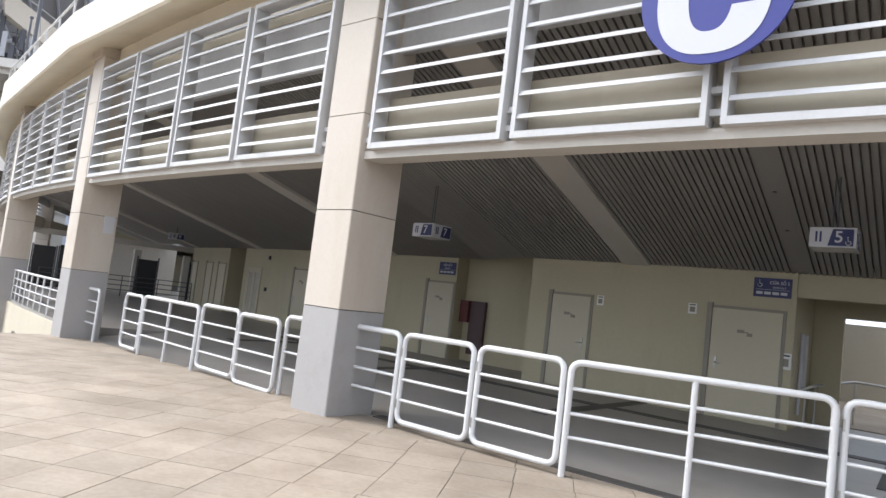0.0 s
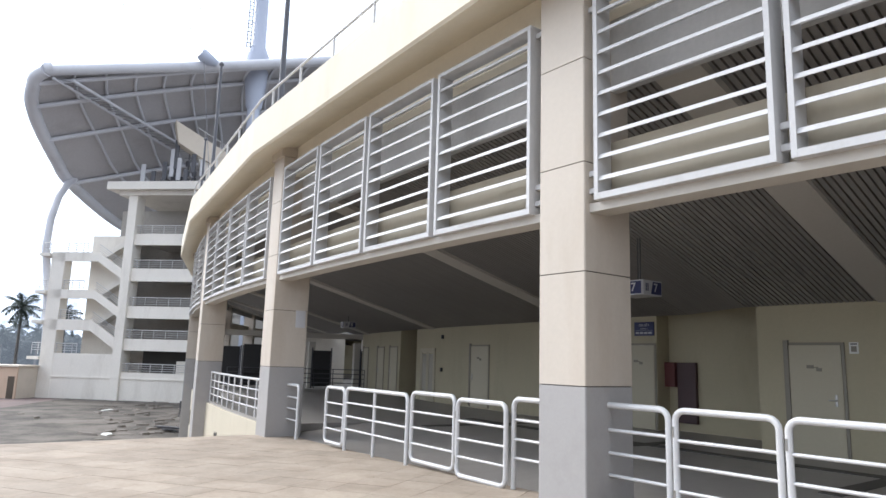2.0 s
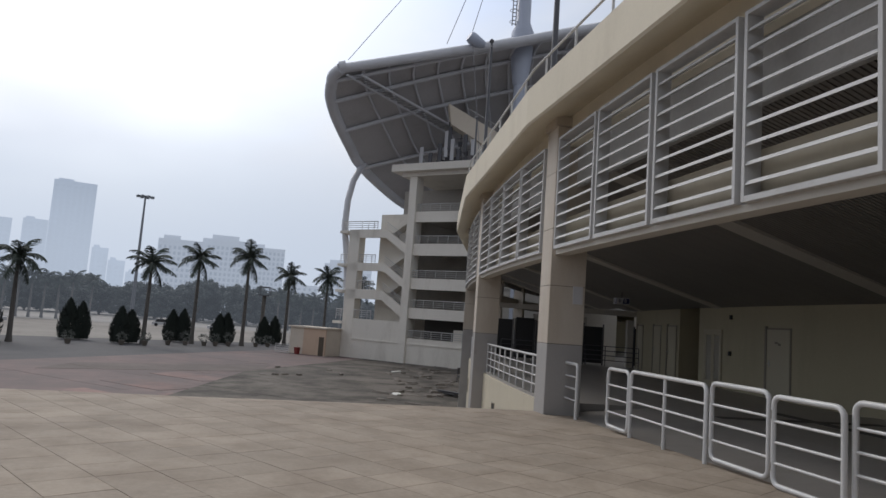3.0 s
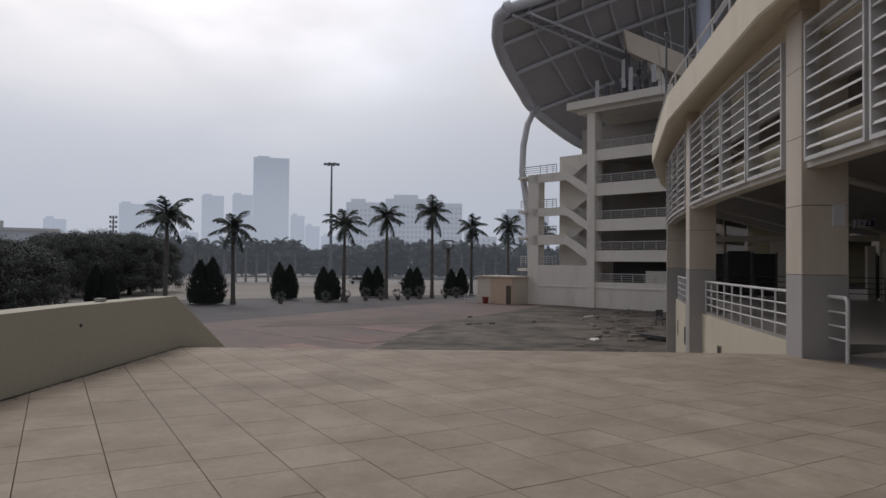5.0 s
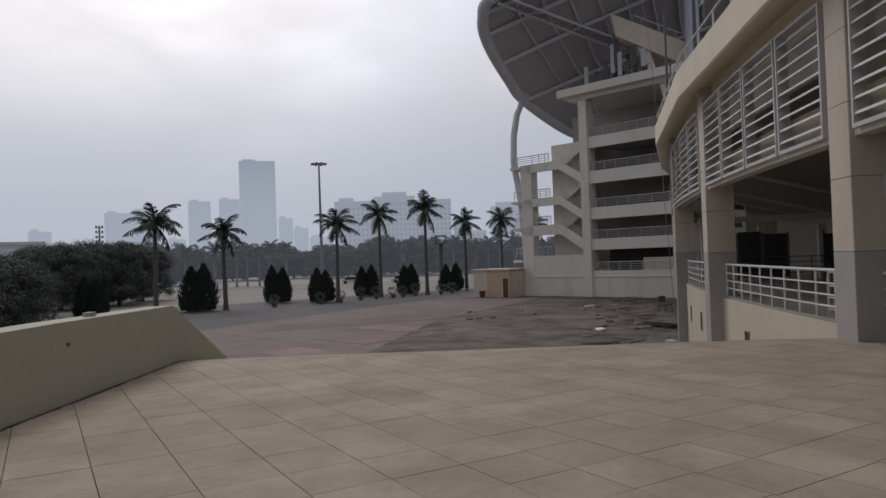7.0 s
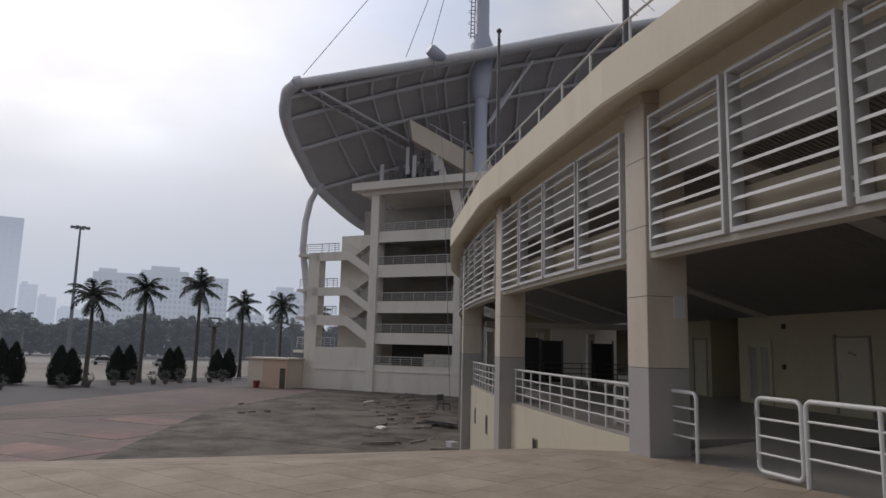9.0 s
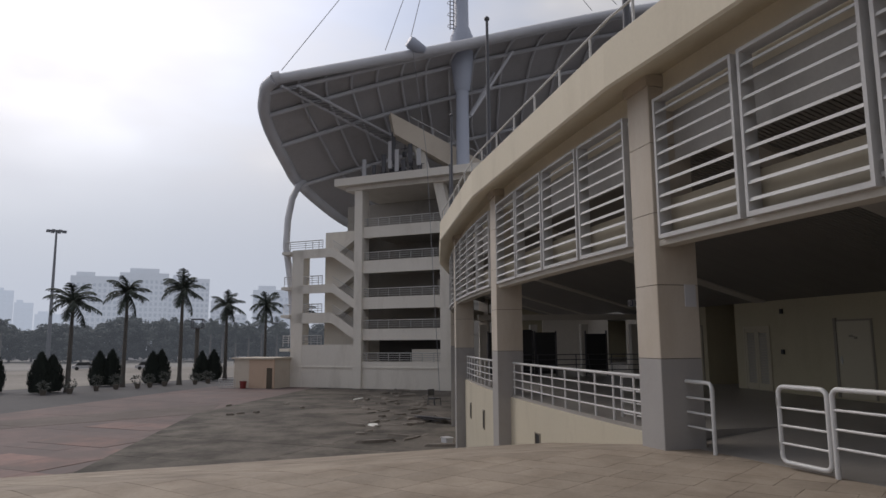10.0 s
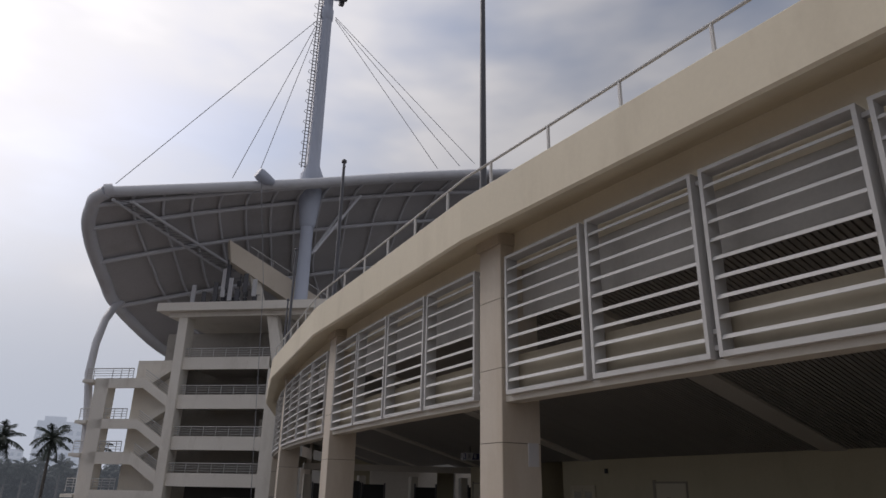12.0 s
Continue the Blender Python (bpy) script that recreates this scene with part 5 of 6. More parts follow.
part("frame", Shape().tube(rounded(2.2, 1.0, 0.1, 0.12), 0.03, 6, True), M_ALU, bar)
for z in (0.35, 0.55, 0.78):
    part("rail", Shape().tube([(0, 0, z), (2.2, 0, z)], 0.02, 5), M_ALU, bar)
rng = random.Random(5)
for k in range(96):
    if k > 45:
        p = Vector((-44 - 31 * rng.random(), 2.5 + 6.0 * rng.random() ** 0.7, LOW + 0.04))
        p.y = min(p.y, 3.0 + (-44 - p.x) * 0.2 + rng.random())
    elif k < 30:
        p = Vector((-36 - 30 * rng.random(), 1.0 + 3.5 * rng.random() - 3 * rng.random() ** 2, LOW + 0.035))
    else:
        p = Vector((-52 - 26 * rng.random(), -10 + 16 * rng.random(), LOW + 0.035))
    l, w, h = 0.3 + 1.1 * rng.random() ** 2, 0.12 + 0.3 * rng.random(), 0.03 + 0.12 * rng.random()
    m = Matrix.Translation(p) @ Matrix.Rotation(rng.uniform(0, 3.1), 4, "Z")
    ring = [Vector((l * math.cos(a) * rng.uniform(0.7, 1), w * math.sin(a) * rng.uniform(0.7, 1), 0)) for a in np.linspace(0, 5.4, 7)]
    solid("debris", Shape().prism(ring, [q * 0.8 + Vector((0, 0, h)) for q in ring]), M_PAPER if k == 15 else M_RUBBLE, "broken board or rubble lying on the paving", "debris", "scattered debris", m=m)

fb = thing("foam_box", "white foam box lying by the cream wall", "box", Matrix.Translation((-37.9, 4.3, LOW + 0.045)) @ Matrix.Rotation(0.3, 4, "Z") @ Matrix.Scale(0.62, 4))
part("box", Shape().chamfer_box(-0.45, 0.45, -0.3, 0.3, 0, 0.34, 0.04), M_SIGNW, fb)
part("lid", Shape().chamfer_box(-0.48, 0.48, -0.33, 0.33, 0.34, 0.4, 0.04), M_SIGNW, fb)
oc = thing("chair", "old dark metal chair standing on the paving", "chair", Matrix.Translation((-56.3, 7.0, LOW + 0.045)) @ Matrix.Rotation(0.6, 4, "Z"))
part("seat", Shape().chamfer_box(-0.36, 0.36, -0.34, 0.34, 0.45, 0.55, 0.04), M_POLE, oc)
part("backrest", Shape().chamfer_box(-0.4, -0.32, -0.34, 0.34, 0.7, 1.15, 0.02), M_POLE, oc)
for x in (-0.34, 0.34):
    for y in (-0.3, 0.3):
        part("leg", Shape().tube([(x * 1.1, y * 1.1, 0), (x, y, 0.46)], 0.03, 6), M_POLE, oc)
for y in (-0.3, 0.3):
    part("back_post", Shape().tube([(-0.34, y, 0.5), (-0.38, y, 1.1)], 0.028, 6), M_POLE, oc)
rng = random.Random(8)
for k in range(6):
    l, w = rng.uniform(0.9, 1.7), rng.uniform(0.12, 0.35)
    m = Matrix.Translation((-45.9 + rng.uniform(-0.7, 0.7), 5.2 + rng.uniform(-0.4, 0.4), LOW + 0.045 + 0.055 * k)) @ Matrix.Rotation(0.5 + rng.uniform(-0.5, 0.5), 4, "Z")
    solid("board", Shape().chamfer_box(-l, l, -w, w, 0, 0.05, 0.02), M_POLE if k % 2 else M_RUBBLE, "dark weathered board in a loose pile", "board", "board pile", m=m)
for k in range(5):
    g = thing("stacked_barrier", "pale crowd barrier stacked on its side", "barrier", Matrix.Translation((-75.6 + 0.3 * k, 10.0 + 0.12 * k, LOW + 0.045)) @ Matrix.Rotation(turn_t + 0.08 * k, 4, "Z"), "stacked barriers")
    part("frame", Shape().tube(rounded(3.4, 1.1 + 0.1 * k, 0.1, 0.1), 0.035, 6, True), M_ALU, g)
    for z in (0.4, 0.7):
        part("rail", Shape().tube([(0, 0, z), (3.4, 0, z)], 0.025, 5), M_ALU, g)
ws = solid("plastic_sheet", Shape().prism([Vector((x, y, 0)) for x, y in ((-0.7, -0.2), (0.1, -0.35), (0.75, -0.1), (0.5, 0.3), (-0.3, 0.25))], [Vector((x * 0.8, y * 0.8, 0.06)) for x, y in ((-0.7, -0.2), (0.1, -0.35), (0.75, -0.1), (0.5, 0.3), (-0.3, 0.25))]), M_PAPER, "crumpled white plastic sheet on the paving", "sheet", m=Matrix.Translation((-45.5, 1.5, LOW + 0.045)))

# ---- palms, cypresses, trees ----
def frond(shape, origin, az, rise, length, rng):
    """A feather leaf that leaves the crown at an angle and bends over: a rib with leaflets on both sides."""
    h = Vector((math.cos(az), math.sin(az), 0))
    side = Vector((-h.y, h.x, 0))
    n, pts, p = 10, [origin.copy()], origin.copy()
    bend = rng.uniform(1.3, 1.75) if rise > 0 else 0.7
    for i in range(n):
        a = rise - bend * (i / n) ** 1.3
        p = p + (h * math.cos(a) + Vector((0, 0, math.sin(a)))) * (length / n)
        pts.append(p)
    for i in range(1, n + 1):
        a, b = pts[i - 1], pts[i]
        wide = length * 0.27 * math.sin(math.pi * (0.2 + 0.72 * i / n)) + 0.06
        along = (b - a).normalized()
        down = along.cross(side)
        down = down if down.z < 0 else -down
        for sgn in (-1, 1):
            for q in (0.17, 0.5, 0.83):
                base = a.lerp(b, q)
                tip = base + (side * sgn * rng.uniform(0.55, 0.9) + down * rng.uniform(0.25, 0.8) + along * rng.uniform(0.5, 0.8)) * wide
                half = along * (length / n) * 0.2
                shape.add([base - half, base + half, tip + half * 0.7, tip - half * 0.3], [(0, 1, 2, 3)])
    shape.tube([pts[0], pts[3], pts[6], pts[10]], [0.06, 0.045, 0.03, 0.01], 4)


def palm(x, y, h, spread, seed):
    rng = random.Random(seed)
    spread *= 0.86
    t = thing("royal_palm", "tall palm with a slim grey trunk and drooping fronds", "palm tree", Matrix.Translation((x, y, LOW)), "palm row")
    bend = rng.uniform(-0.25, 0.25)
    part("trunk", Shape().tube([(0, 0, 0), (bend * 0.1, 0, h * 0.1), (bend * 0.4, 0, h * 0.4), (bend * 0.8, 0, h * 0.75), (bend, 0, h)], [0.34, 0.24, 0.22, 0.19, 0.15], 9), M_TRUNK, t)
    part("crownshaft", Shape().tube([(bend, 0, h - 0.1), (bend, 0, h + 0.5), (bend, 0, h + 1.0)], [0.16, 0.18, 0.08], 8), M_FROND, t, "green crownshaft")
    crown = Shape()
    rises = [1.45, 1.25, 1.1, 0.95, 0.85, 0.7, 0.6, 0.45, 0.35, 0.2, 0.05, -0.15, -0.4, -0.6, -0.8]
    for i, up in enumerate(rises):
        frond(crown, Vector((bend, 0, h + 0.7)), 2.4 * i + rng.uniform(-0.3, 0.3), up + rng.uniform(-0.12, 0.12), spread * rng.uniform(0.85, 1.1), rng)
    part("crown", crown, M_FROND, t)


for k, (x, y, h, sp) in enumerate(((-64.9, -39.6, 8.2, 3.7), (-69.8, -34.8, 7.4, 3.4), (-79.2, -25.7, 8.2, 3.3), (-85.8, -22.3, 9.6, 3.3), (-88.3, -16.9, 10.2, 3.6), (-97.4, -13.0, 8.9, 3.2), (-115.9, -9.3, 9.9, 3.9), (-125, -4.0, 9.0, 3.6))):
    palm(x, y, h, sp, k + 1)


def cypress(x, y, h, w, seed):
    rng = random.Random(seed)
    t = thing("cypress_shrub", "clipped dark conical cypress shrub", "shrub", Matrix.Translation((x, y, LOW)), "cypress row")
    part("trunk", Shape().tube([(0, 0, 0), (0, 0, h * 0.5)], 0.08, 6), M_BARK, t)
    c = Shape()
    for i in range(1300):
        k = rng.random() ** 1.4
        r = w * (math.sin(math.pi * min(1, 0.22 + 0.78 * k)) ** 0.8) * (1.05 - 0.25 * k) * rng.uniform(0.55, 1.08)
        a = rng.uniform(0, 6.283)
        p = Vector((r * math.cos(a), r * math.sin(a), 0.1 + k * h))
        o = Vector((math.cos(a), math.sin(a), 0))
        sd = Vector((-o.y, o.x, 0)) * rng.uniform(0.1, 0.2)
        c.add([p - sd, p + sd, p + o * 0.12 + Vector((0, 0, rng.uniform(0.25, 0.5)))], [(0, 1, 2)])
    part("crown", c, M_CYPRESS, t)


CYPRESS = ((-69.0, -38.6), (-69.6, -36.6), (-79.3, -34.2), (-80.2, -32.4), (-78.2, -28.2), (-79.4, -26.9), (-88.0, -25.8), (-88.6, -23.8), (-90.4, -20.6), (-91.2, -19.2), (-95.2, -16.0), (-96.2, -13.8), (-62.0, -45.6), (-62.6, -43.8))
for k, (px, py) in enumerate(CYPRESS):
    qx, qy = CYPRESS[k ^ 1]
    px, py = px + 0.2 * (qx - px), py + 0.2 * (qy - py)
    cypress(px, py, (4.3 + 0.6 * ((k * 37) % 5) / 5 - (0.5 if k > 3 else 0)) * (1.0 if k < 2 else 0.86), 1.45 if k < 2 else 1.08, 50 + k)


def shrub(x, y, r, h, seed):
    rng = random.Random(seed)
    t = thing("potted_shrub", "small round shrub in a grey pot", "shrub", Matrix.Translation((x, y, LOW)), "potted shrubs")
    part("pot", Shape().tube([(0, 0, 0), (0, 0, 0.1), (0, 0, 0.45), (0, 0, 0.5)], [0.2, 0.24, 0.32, 0.34], 10), M_RUBBLE, t)
    c = Shape()
    for i in range(160):
        d = Vector((rng.gauss(0, 1), rng.gauss(0, 1), rng.gauss(0, 1))).normalized()
        p = Vector((0, 0, 0.4 + h / 2)) + Vector((d.x * r, d.y * r, d.z * h / 2)) * rng.uniform(0.5, 1)
        q = Vector((rng.uniform(-1, 1), rng.uniform(-1, 1), rng.uniform(-0.4, 1))) * 0.16
        c.add([p, p + q, p + d * 0.2], [(0, 1, 2)])
    part("crown", c, M_LEAF, t)


for k, (px, py) in enumerate(((-75.6, -26.6), (-77.2, -24.8), (-82.2, -22.0), (-83.4, -20.2), (-84.5, -19.2), (-86.0, -18.0), (-88.5, -15.2), (-90.0, -14.0), (-80.5, -23.4), (-72.4, -30.6))):
    shrub(px, py, 0.55 + 0.06 * (k % 4), 0.9 + 0.15 * (k % 3), 90 + k)


def tree_crown(seed, blobs, leaves, leaf):
    """A broad uneven crown of leaf clumps, about 1 wide and 1 high, set on its foot."""
    rng, c = random.Random(seed), Shape()
    for b in range(blobs):
        a, r = rng.uniform(0, 6.283), 0.42 * math.sqrt(rng.random())
        dome = 0.90 - 1.25 * r * r
        centre = Vector((r * math.cos(a), r * math.sin(a), 0.10 + (dome - 0.10) * (1 - rng.random() ** 1.5)))
        size = rng.uniform(0.05, 0.12)
        for i in range(leaves):
            d = Vector((rng.gauss(0, 1), rng.gauss(0, 1), rng.gauss(0, 0.8))).normalized() * size * rng.uniform(0.6, 1.05)
            p = centre + d
            u = (Vector((rng.uniform(-1, 1), rng.uniform(-1, 1), rng.uniform(-1, 1))).cross(d).normalized() + d.normalized() * rng.uniform(-0.45, 0.45)) * leaf
            w = u.cross(d).normalized() * leaf * 0.6
            c.add([p - u, p - w, p + u, p + w], [(0, 1, 2, 3)])
    return c


near_crowns = [tree_crown(s, 330, 150, 0.0105).mesh("crown", M_LEAF) for s in (1, 2, 3)]
far_crowns = [tree_crown(s, 110, 70, 0.026).mesh("crown", M_FARTREE) for s in (4, 5, 6)]


def tree(x, y, w, h, crown, label, group, bark=M_BARK):
    rng = random.Random(int(x * 13 + y * 7))
    t = thing("tree", label, "tree", Matrix.Translation((x, y, LOW)) @ Matrix.Rotation(rng.uniform(0, 6), 4, "Z"), group)
    tr = Shape().tube([(0, 0, 0), (0.1, 0, h * 0.2), (0.05, 0.1, h * 0.5)], [0.3, 0.22, 0.14], 8)
    for a in (0.3, 2.3, 4.2):
        tr.tube([(0.08, 0.02, h * 0.22), (w * 0.13 * math.cos(a), w * 0.13 * math.sin(a), h * 0.42), (w * 0.26 * math.cos(a), w * 0.26 * math.sin(a), h * 0.6)], [0.14, 0.09, 0.04], 6)
    part("trunk", tr, bark, t)
    part("crown", crown, None, t, m=Matrix.Diagonal((w, w, h, 1)))


def polar(az, dist):
    return -3.8 - dist * math.cos(radians(az)), -0.9 - dist * math.sin(radians(az))


for k, (az, dist, w, h) in enumerate(((62, 52, 13, 11.2), (57, 50, 13, 10.6), (52.5, 54, 13, 10.4), (49.5, 60, 12, 8.7), (46, 56, 10, 6.9), (43.6, 60, 10, 6.6), (54, 64, 14, 11), (48, 72, 12, 7.9), (41.6, 70, 7.5, 6.2))):
    tree(*polar(az, dist), w, h, near_crowns[k % 3], "broad dark green tree with dense low crown", "park trees")
for k, (az, dist, w, h) in enumerate(((38.8, 92, 10, 8.6), (36.8, 98, 10, 9.0), (34.9, 96, 10, 8.8), (33.3, 105, 9, 8.5), (40.2, 110, 11, 9))):
    tree(*polar(az, dist), w, h, near_crowns[(k + 1) % 3], "dark green tree at the edge of the car park", "park trees")
rng = random.Random(11)
for k in range(46):
    az = -8 + 49 * k / 45 + rng.uniform(-0.4, 0.4)
    tree(*polar(az, rng.uniform(175, 215)), rng.uniform(11, 15), rng.uniform(8.5, 12.0) + (1.5 if 10 < az < 16 else 0), far_crowns[k % 3], "distant tree in the misty tree belt", "distant tree belt")
for k in range(9):
    x, y = polar(22.5 + k * 0.95 + rng.uniform(-0.2, 0.2), 150)
    palm(x, y, rng.uniform(6.4, 7.6), 3.2, 200 + k)
for k, az in enumerate((3.2, 4.4, 5.4, 6.4, 7.4, 8.3)):
    x, y = polar(az, 165)
    palm(x, y, rng.uniform(6.4, 8.4), 3.4, 230 + k)

# ---- light masts ----
lm = thing("high_mast_lamp", "tall grey lighting mast with a ring of lamps", "street lamp", Matrix.Translation((-150, -52.4, LOW)))
part("pole", Shape().tube([(0, 0, 0), (0, 0, 14), (0, 0, 27)], [0.42, 0.3, 0.18], 10), M_POLE, lm)
part("ring", Shape().tube([Vector((1.1 * math.cos(a), 1.1 * math.sin(a), 26.9)) for a in np.linspace(0, 6.283, 13)[:12]], 0.1, 6, True), M_POLE, lm)
for a in np.linspace(0, 6.283, 9)[:8]:
    part("lamp_head", Shape().chamfer_box(-0.35, 0.35, -0.25, 0.25, -0.15, 0.2, 0.05), M_POLE, lm, m=Matrix.Translation((1.5 * math.cos(a), 1.5 * math.sin(a), 26.8)) @ Matrix.Rotation(float(a), 4, "Z"))
    part("arm", Shape().tube([(0, 0, 27), (1.2 * math.cos(a), 1.2 * math.sin(a), 26.9)], 0.06, 5), M_POLE, lm)
for az, dist, top in ((47.6, 150, 17.6), (36.15, 200, 12.8)):
    x, y = polar(az, dist)
    fl = thing("floodlight_mast", "dark floodlight mast with rows of lamps", "floodlight", Matrix.Translation((x, y, LOW)) @ Matrix.Rotation(radians(az), 4, "Z"), "floodlight masts")
    part("pole", Shape().tube([(0, 0, 0), (0, 0, top - LOW)], [0.3, 0.2], 8), M_POLE, fl)
    for r_i in range(4):
        z = top - LOW - r_i * 1.3 - 0.3
        part("crossbar", Shape().box(-0.08, 0.08, -0.95, 0.95, z - 0.06, z + 0.06), M_POLE, fl)
        for yy in (-0.7, 0.0, 0.7):
            part("lamp_head", Shape().chamfer_box(-0.2, 0.3, yy - 0.26, yy + 0.26, z + 0.08, z + 0.62, 0.06), M_POLE, fl)
sl = thing("street_lamp", "old lantern tower with a glazed square head", "lamp", Matrix.Translation((*polar(9.4, 120), LOW)))
part("post", Shape().chamfer_box(-0.3, 0.3, -0.3, 0.3, 0, 7.0, 0.06), M_TRUNK, sl)
part("head", Shape().box(-0.9, 0.9, -0.9, 0.9, 7.0, 7.15).box(-0.9, 0.9, -0.9, 0.9, 8.4, 8.6), M_POLE, sl)
for x in (-0.85, 0.85):
    for y in (-0.85, 0.85):
        part("head_post", Shape().box(x - 0.06, x + 0.06, y - 0.06, y + 0.06, 7.15, 8.4), M_POLE, sl)


# ---- hazy city ----
def tower_block(az0, az1, el, dist, wall, glass, label, floor_h=4.0, bay=5.0, crown=0.0):
    (xa, ya), (xb, yb) = polar(az0, dist), polar(az1, dist)
    u = Vector((xb - xa, yb - ya, 0))
    w = u.length
    u.normalize()
    top = 1.5 + dist * math.tan(radians(el))
    depth = max(18.0, min(40.0, w * 0.6))
    m = Matrix.Translation((xa, ya, LOW)) @ Matrix.Rotation(math.atan2(u.y, u.x), 4, "Z")
    t = thing("high_rise", label, "building", m, "distant city towers")
    h = top - LOW
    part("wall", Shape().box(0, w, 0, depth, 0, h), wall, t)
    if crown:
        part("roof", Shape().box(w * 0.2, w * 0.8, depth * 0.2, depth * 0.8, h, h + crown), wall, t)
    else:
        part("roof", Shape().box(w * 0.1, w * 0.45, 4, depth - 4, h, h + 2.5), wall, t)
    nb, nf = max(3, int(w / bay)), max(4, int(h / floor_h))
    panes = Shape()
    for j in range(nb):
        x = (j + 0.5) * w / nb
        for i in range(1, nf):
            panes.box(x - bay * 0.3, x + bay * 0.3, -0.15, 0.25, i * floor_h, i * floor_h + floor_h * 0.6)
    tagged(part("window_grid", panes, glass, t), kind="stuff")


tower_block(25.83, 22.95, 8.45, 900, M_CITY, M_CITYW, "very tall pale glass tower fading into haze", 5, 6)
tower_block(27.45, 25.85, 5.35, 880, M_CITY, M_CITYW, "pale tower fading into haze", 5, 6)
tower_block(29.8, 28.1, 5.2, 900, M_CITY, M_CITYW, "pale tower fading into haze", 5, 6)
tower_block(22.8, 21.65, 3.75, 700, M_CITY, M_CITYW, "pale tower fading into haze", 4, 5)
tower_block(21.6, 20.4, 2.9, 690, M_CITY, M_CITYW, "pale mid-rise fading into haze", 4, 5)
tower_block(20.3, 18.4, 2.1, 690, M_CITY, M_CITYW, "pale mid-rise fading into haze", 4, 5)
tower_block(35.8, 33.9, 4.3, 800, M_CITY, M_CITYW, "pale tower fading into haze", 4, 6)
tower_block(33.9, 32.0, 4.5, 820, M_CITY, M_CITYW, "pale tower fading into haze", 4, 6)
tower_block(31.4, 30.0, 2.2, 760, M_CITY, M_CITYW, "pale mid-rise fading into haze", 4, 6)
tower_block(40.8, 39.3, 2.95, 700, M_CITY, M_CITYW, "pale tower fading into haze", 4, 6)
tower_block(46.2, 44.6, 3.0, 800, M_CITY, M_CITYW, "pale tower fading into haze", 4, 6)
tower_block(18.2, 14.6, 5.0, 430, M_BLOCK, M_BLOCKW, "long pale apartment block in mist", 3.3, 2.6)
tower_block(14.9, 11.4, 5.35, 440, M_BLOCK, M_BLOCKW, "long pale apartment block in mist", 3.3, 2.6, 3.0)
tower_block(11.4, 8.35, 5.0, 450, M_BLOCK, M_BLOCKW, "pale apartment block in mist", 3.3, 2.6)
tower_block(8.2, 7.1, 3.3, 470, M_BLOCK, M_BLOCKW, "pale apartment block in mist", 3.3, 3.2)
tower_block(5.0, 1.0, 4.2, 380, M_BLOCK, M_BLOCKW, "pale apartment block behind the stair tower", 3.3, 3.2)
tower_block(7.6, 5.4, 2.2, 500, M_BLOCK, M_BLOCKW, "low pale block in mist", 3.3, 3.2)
low = thing("low_building", "low white hall behind the trees", "building", Matrix.Translation((*polar(44.0, 150), LOW)) @ Matrix.Rotation(radians(44), 4, "Z"))
part("wall", Shape().box(-4, 4, -10, 10, 0, 9.8), M_BLOCK, low)
part("roof", Shape().box(-5, 5, -11, 11, 9.8, 10.3).box(-3, 3, -6, 2, 10.3, 11.6), M_FASCIA, low)
for y in (-3.4, -1.2):
    part("roof_vent", Shape().chamfer_box(-0.4, 0.4, y - 0.4, y + 0.4, 11.6, 13.6, 0.1), M_FASCIA, low)
for az, dist in ((28.5, 120), (17.0, 140), (12.8, 135)):
    x, y = polar(az, dist)
    car = thing("parked_car", "small pale car parked far off", "car", Matrix.Translation((x, y, LOW)) @ Matrix.Rotation(radians(az + 90), 4, "Z"), "distant parked cars")
    part("body", Shape().prism([Vector((-2.1, -0.8, 0.3)), Vector((2.1, -0.8, 0.3)), Vector((2.1, 0.8, 0.3)), Vector((-2.1, 0.8, 0.3))], [Vector((-2.05, -0.78, 0.85)), Vector((2.05, -0.78, 0.8)), Vector((2.05, 0.78, 0.8)), Vector((-2.05, 0.78, 0.85))]), M_SIGNW, car)
    part("cabin", Shape().prism([Vector((-1.6, -0.75, 0.82)), Vector((1.2, -0.75, 0.82)), Vector((1.2, 0.75, 0.82)), Vector((-1.6, 0.75, 0.82))], [Vector((-1.1, -0.62, 1.4)), Vector((0.5, -0.62, 1.4)), Vector((0.5, 0.62, 1.4)), Vector((-1.1, 0.62, 1.4))]), M_BLACK, car)
    for x in (-1.3, 1.3):
        for y in (-0.8, 0.8):
            part("wheel", Shape().tube([(x, y - 0.1, 0.32), (x, y + 0.1, 0.32)], 0.32, 12), M_BLACK, car)

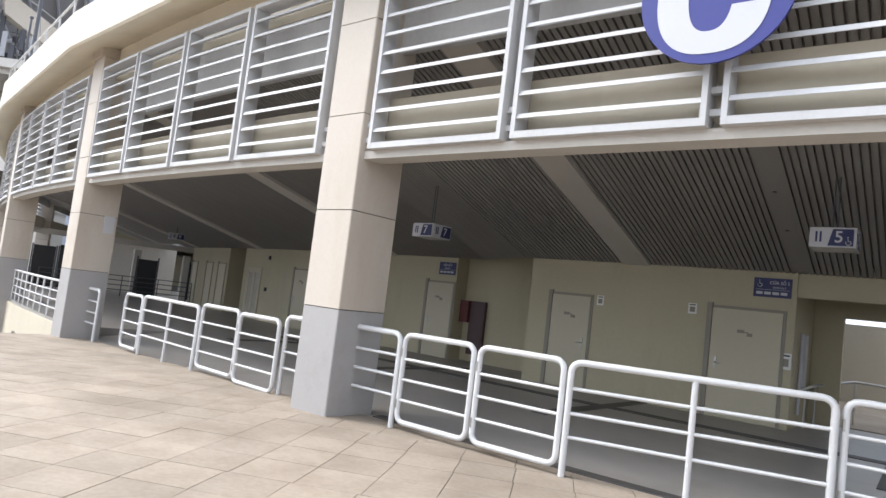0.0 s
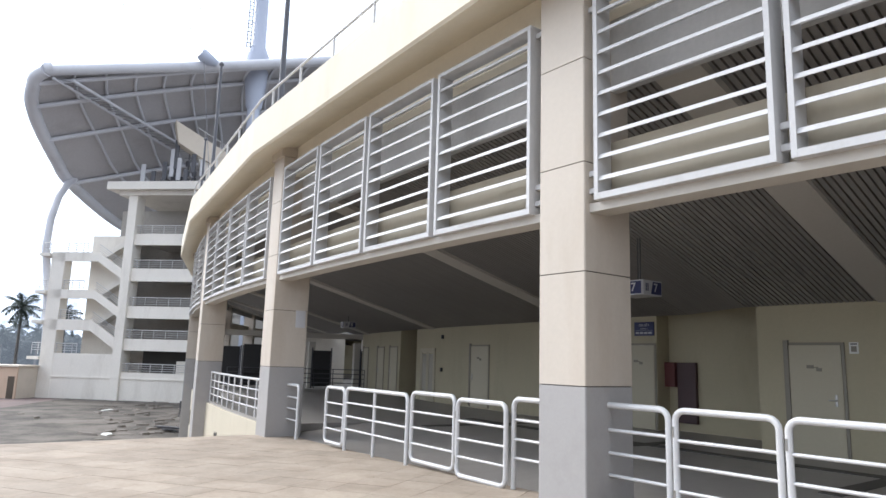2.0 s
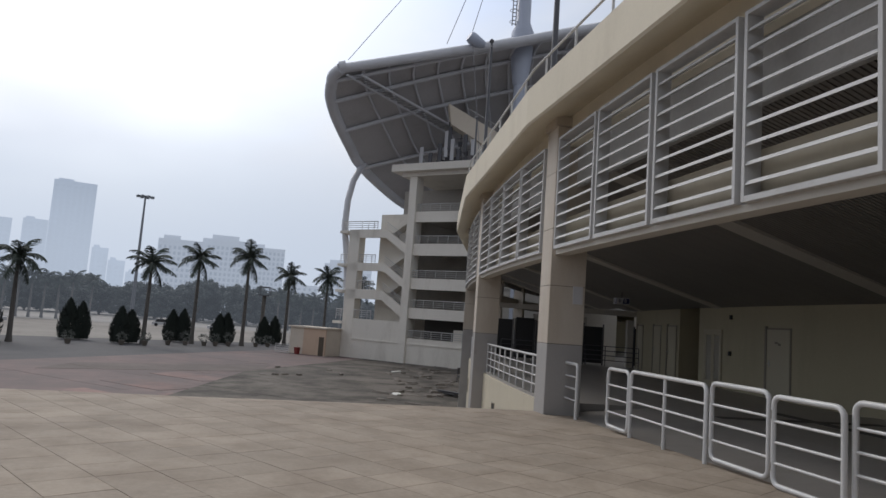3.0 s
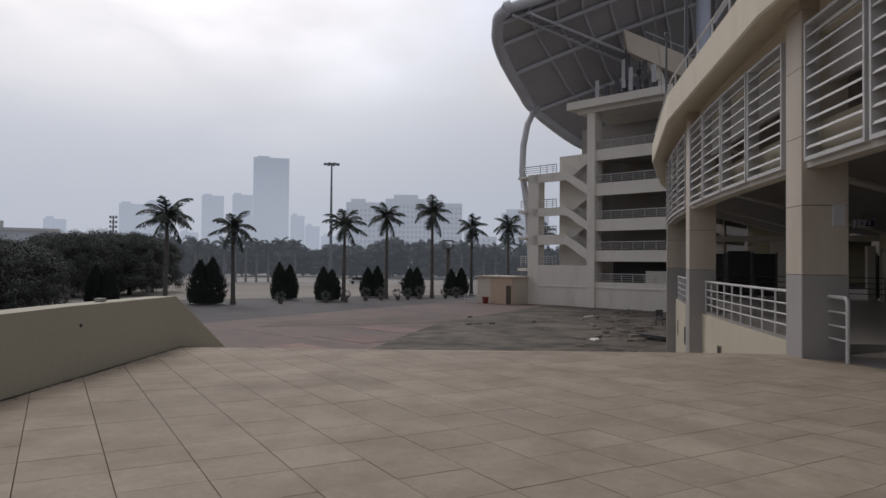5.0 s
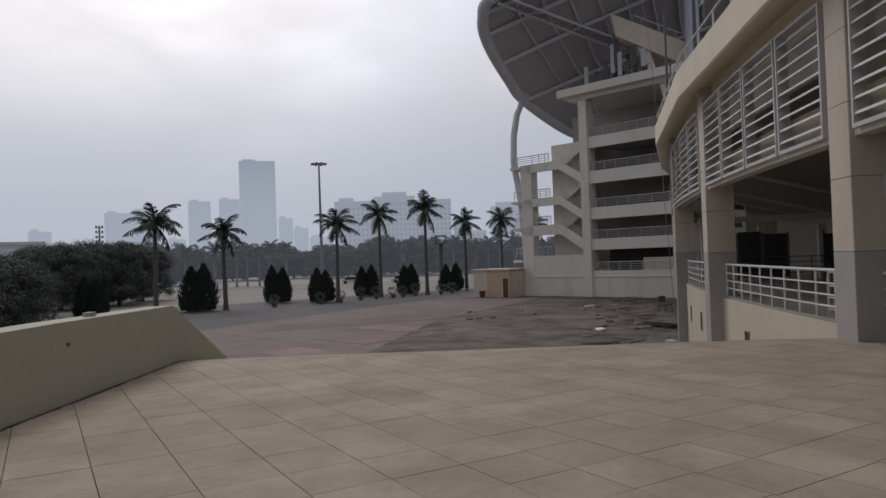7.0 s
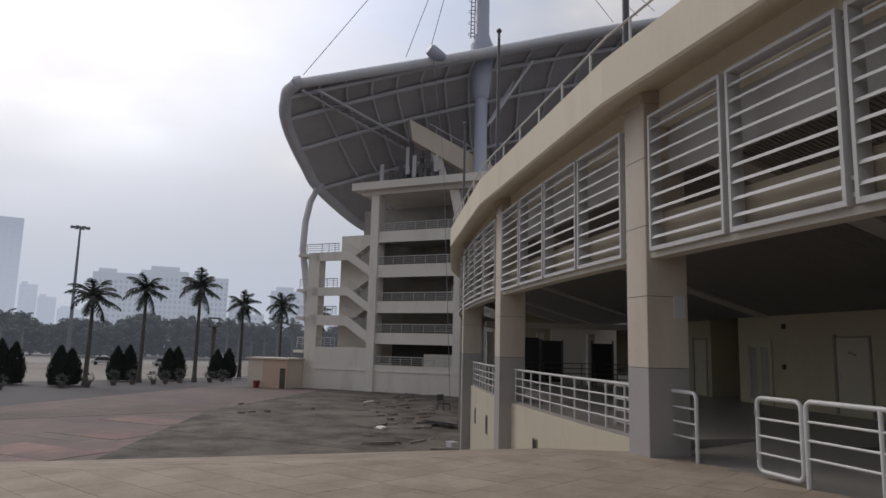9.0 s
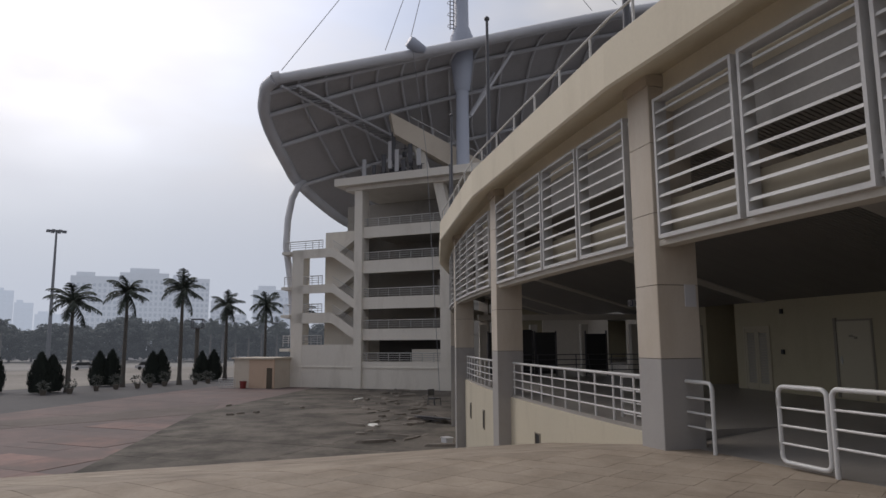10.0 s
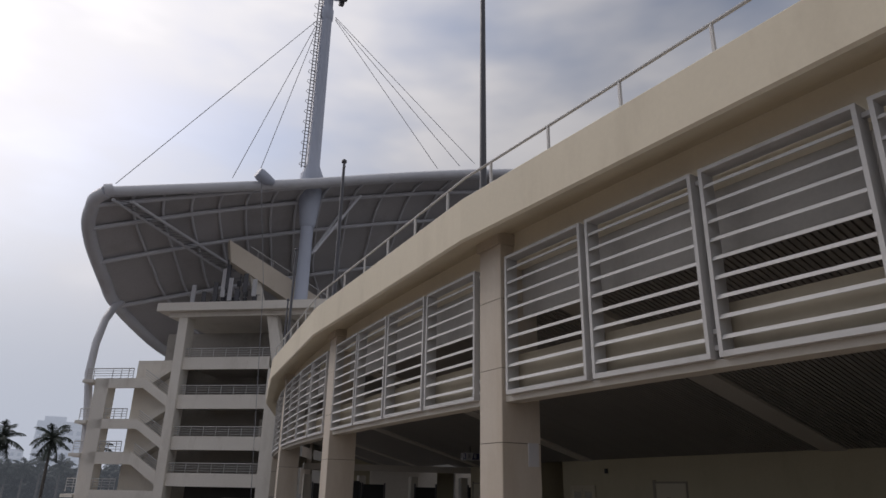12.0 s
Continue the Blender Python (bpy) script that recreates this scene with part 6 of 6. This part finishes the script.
# ---- imitated haze between the tree belt and the city: plain glowing backdrops that thin out upwards ----
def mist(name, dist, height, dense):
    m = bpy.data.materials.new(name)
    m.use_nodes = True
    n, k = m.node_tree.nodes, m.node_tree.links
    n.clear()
    # emission stands in for haze light; each sheet is an added surface
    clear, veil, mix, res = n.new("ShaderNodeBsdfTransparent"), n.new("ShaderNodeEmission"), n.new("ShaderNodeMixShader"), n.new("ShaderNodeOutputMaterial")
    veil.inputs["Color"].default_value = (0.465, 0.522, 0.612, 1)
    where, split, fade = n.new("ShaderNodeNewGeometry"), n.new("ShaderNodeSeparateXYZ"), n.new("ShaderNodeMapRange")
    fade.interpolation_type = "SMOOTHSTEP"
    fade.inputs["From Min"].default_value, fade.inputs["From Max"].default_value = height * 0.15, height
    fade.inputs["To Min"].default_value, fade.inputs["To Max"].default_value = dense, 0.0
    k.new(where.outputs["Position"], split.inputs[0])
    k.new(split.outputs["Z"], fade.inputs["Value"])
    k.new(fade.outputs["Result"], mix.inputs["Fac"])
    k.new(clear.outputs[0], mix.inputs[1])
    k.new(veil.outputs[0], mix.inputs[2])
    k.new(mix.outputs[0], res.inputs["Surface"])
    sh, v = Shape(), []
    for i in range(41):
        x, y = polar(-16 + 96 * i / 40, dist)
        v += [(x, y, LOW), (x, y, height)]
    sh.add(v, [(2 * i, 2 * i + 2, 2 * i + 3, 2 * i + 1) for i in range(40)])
    solid("backdrop", sh, m, "glowing pale blue sheet imitating haze before the city", "backdrop", kind="structure")


mist("near_haze_glow", 145, 44, 0.09)
mist("middle_haze_glow", 330, 120, 0.42)
mist("far_haze_glow", 620, 190, 0.5)

# ---- terrace slabs, laid in strips at an angle to the building ----
SU, SV = Vector((0.765, 0.644, 0)), Vector((-0.644, 0.765, 0))
SL, SW, GAP = 0.552, 0.567, 0.0034
slab_me = Shape().prism([Vector((-SL / 2 + GAP, -SW / 2 + GAP, 0)), Vector((SL / 2 - GAP, -SW / 2 + GAP, 0)), Vector((SL / 2 - GAP, SW / 2 - GAP, 0)), Vector((-SL / 2 + GAP, SW / 2 - GAP, 0))],
                        [Vector((-SL / 2 + GAP, -SW / 2 + GAP, 0.04)), Vector((SL / 2 - GAP, -SW / 2 + GAP, 0.04)), Vector((SL / 2 - GAP, SW / 2 - GAP, 0.04)), Vector((-SL / 2 + GAP, SW / 2 - GAP, 0.04))]).mesh("slab", M_SLAB)
terrace = bpy.data.objects["floor_terrace"]
slab_turn = math.atan2(SU.y, SU.x)
origin = Vector((-6.887, -3.73, 0))
rng = random.Random(3)
rest, count = Shape(), 0
corner = [(-SL / 2 + GAP, -SW / 2 + GAP), (SL / 2 - GAP, -SW / 2 + GAP), (SL / 2 - GAP, SW / 2 - GAP), (-SL / 2 + GAP, SW / 2 - GAP)]


sides = [lambda p: p.y - parapet_y(p.x) - 0.004, lambda p: front_y(p.x) - p.y, lambda p: p.x - edge_x(p.y), lambda p: 14 - p.x]
for j in range(-46, 46):
    shift = (0.0, 0.02, -0.02, 0.04, 0.0, -0.03, 0.12)[rng.randrange(7 if j > 5 else 4)] * SL + (0.45 * SL if 16 < j < 23 else 0.0)
    for i in range(-40, 60):
        c = origin + SU * (i * SL + SL / 2 + shift) + SV * (j * SW + SW / 2)
        if not (-24 < c.x < 15 and -10 < c.y < 10):
            continue
        poly = [c + SU * x + SV * y for x, y in corner]
        full = all(f(p) >= 0 for f in sides for p in poly)
        z = plaza_z(c.x) - 0.04 + rng.uniform(-0.001, 0.001)
        if full and count < 300 and -11.5 < c.x < -5.6 and -6.5 < c.y < 1.5 or full and count < 300 and -6.5 < c.x < -1 and 2.2 < c.y < 5.5:
            tilt = Matrix.Rotation(0.02 if c.x < -7 else 0.0, 4, "Y").inverted()
            part("slab", slab_me, None, terrace, m=Matrix.Translation((c.x, c.y, z)) @ tilt @ Matrix.Rotation(slab_turn, 4, "Z"))
            count += 1
        else:
            for f in sides:
                poly = clip(poly, f) if len(poly) > 2 else poly
            if len(poly) > 2:
                lo = [Vector((p.x, p.y, terrace_z(p.x, p.y) - 0.04)) for p in poly]
                lift = rng.uniform(-0.001, 0.001)
                rest.prism(lo, [p + Vector((0, 0, 0.04 + lift)) for p in lo])
tagged(part("slab_rest", rest, M_SLAB, terrace), kind="stuff")
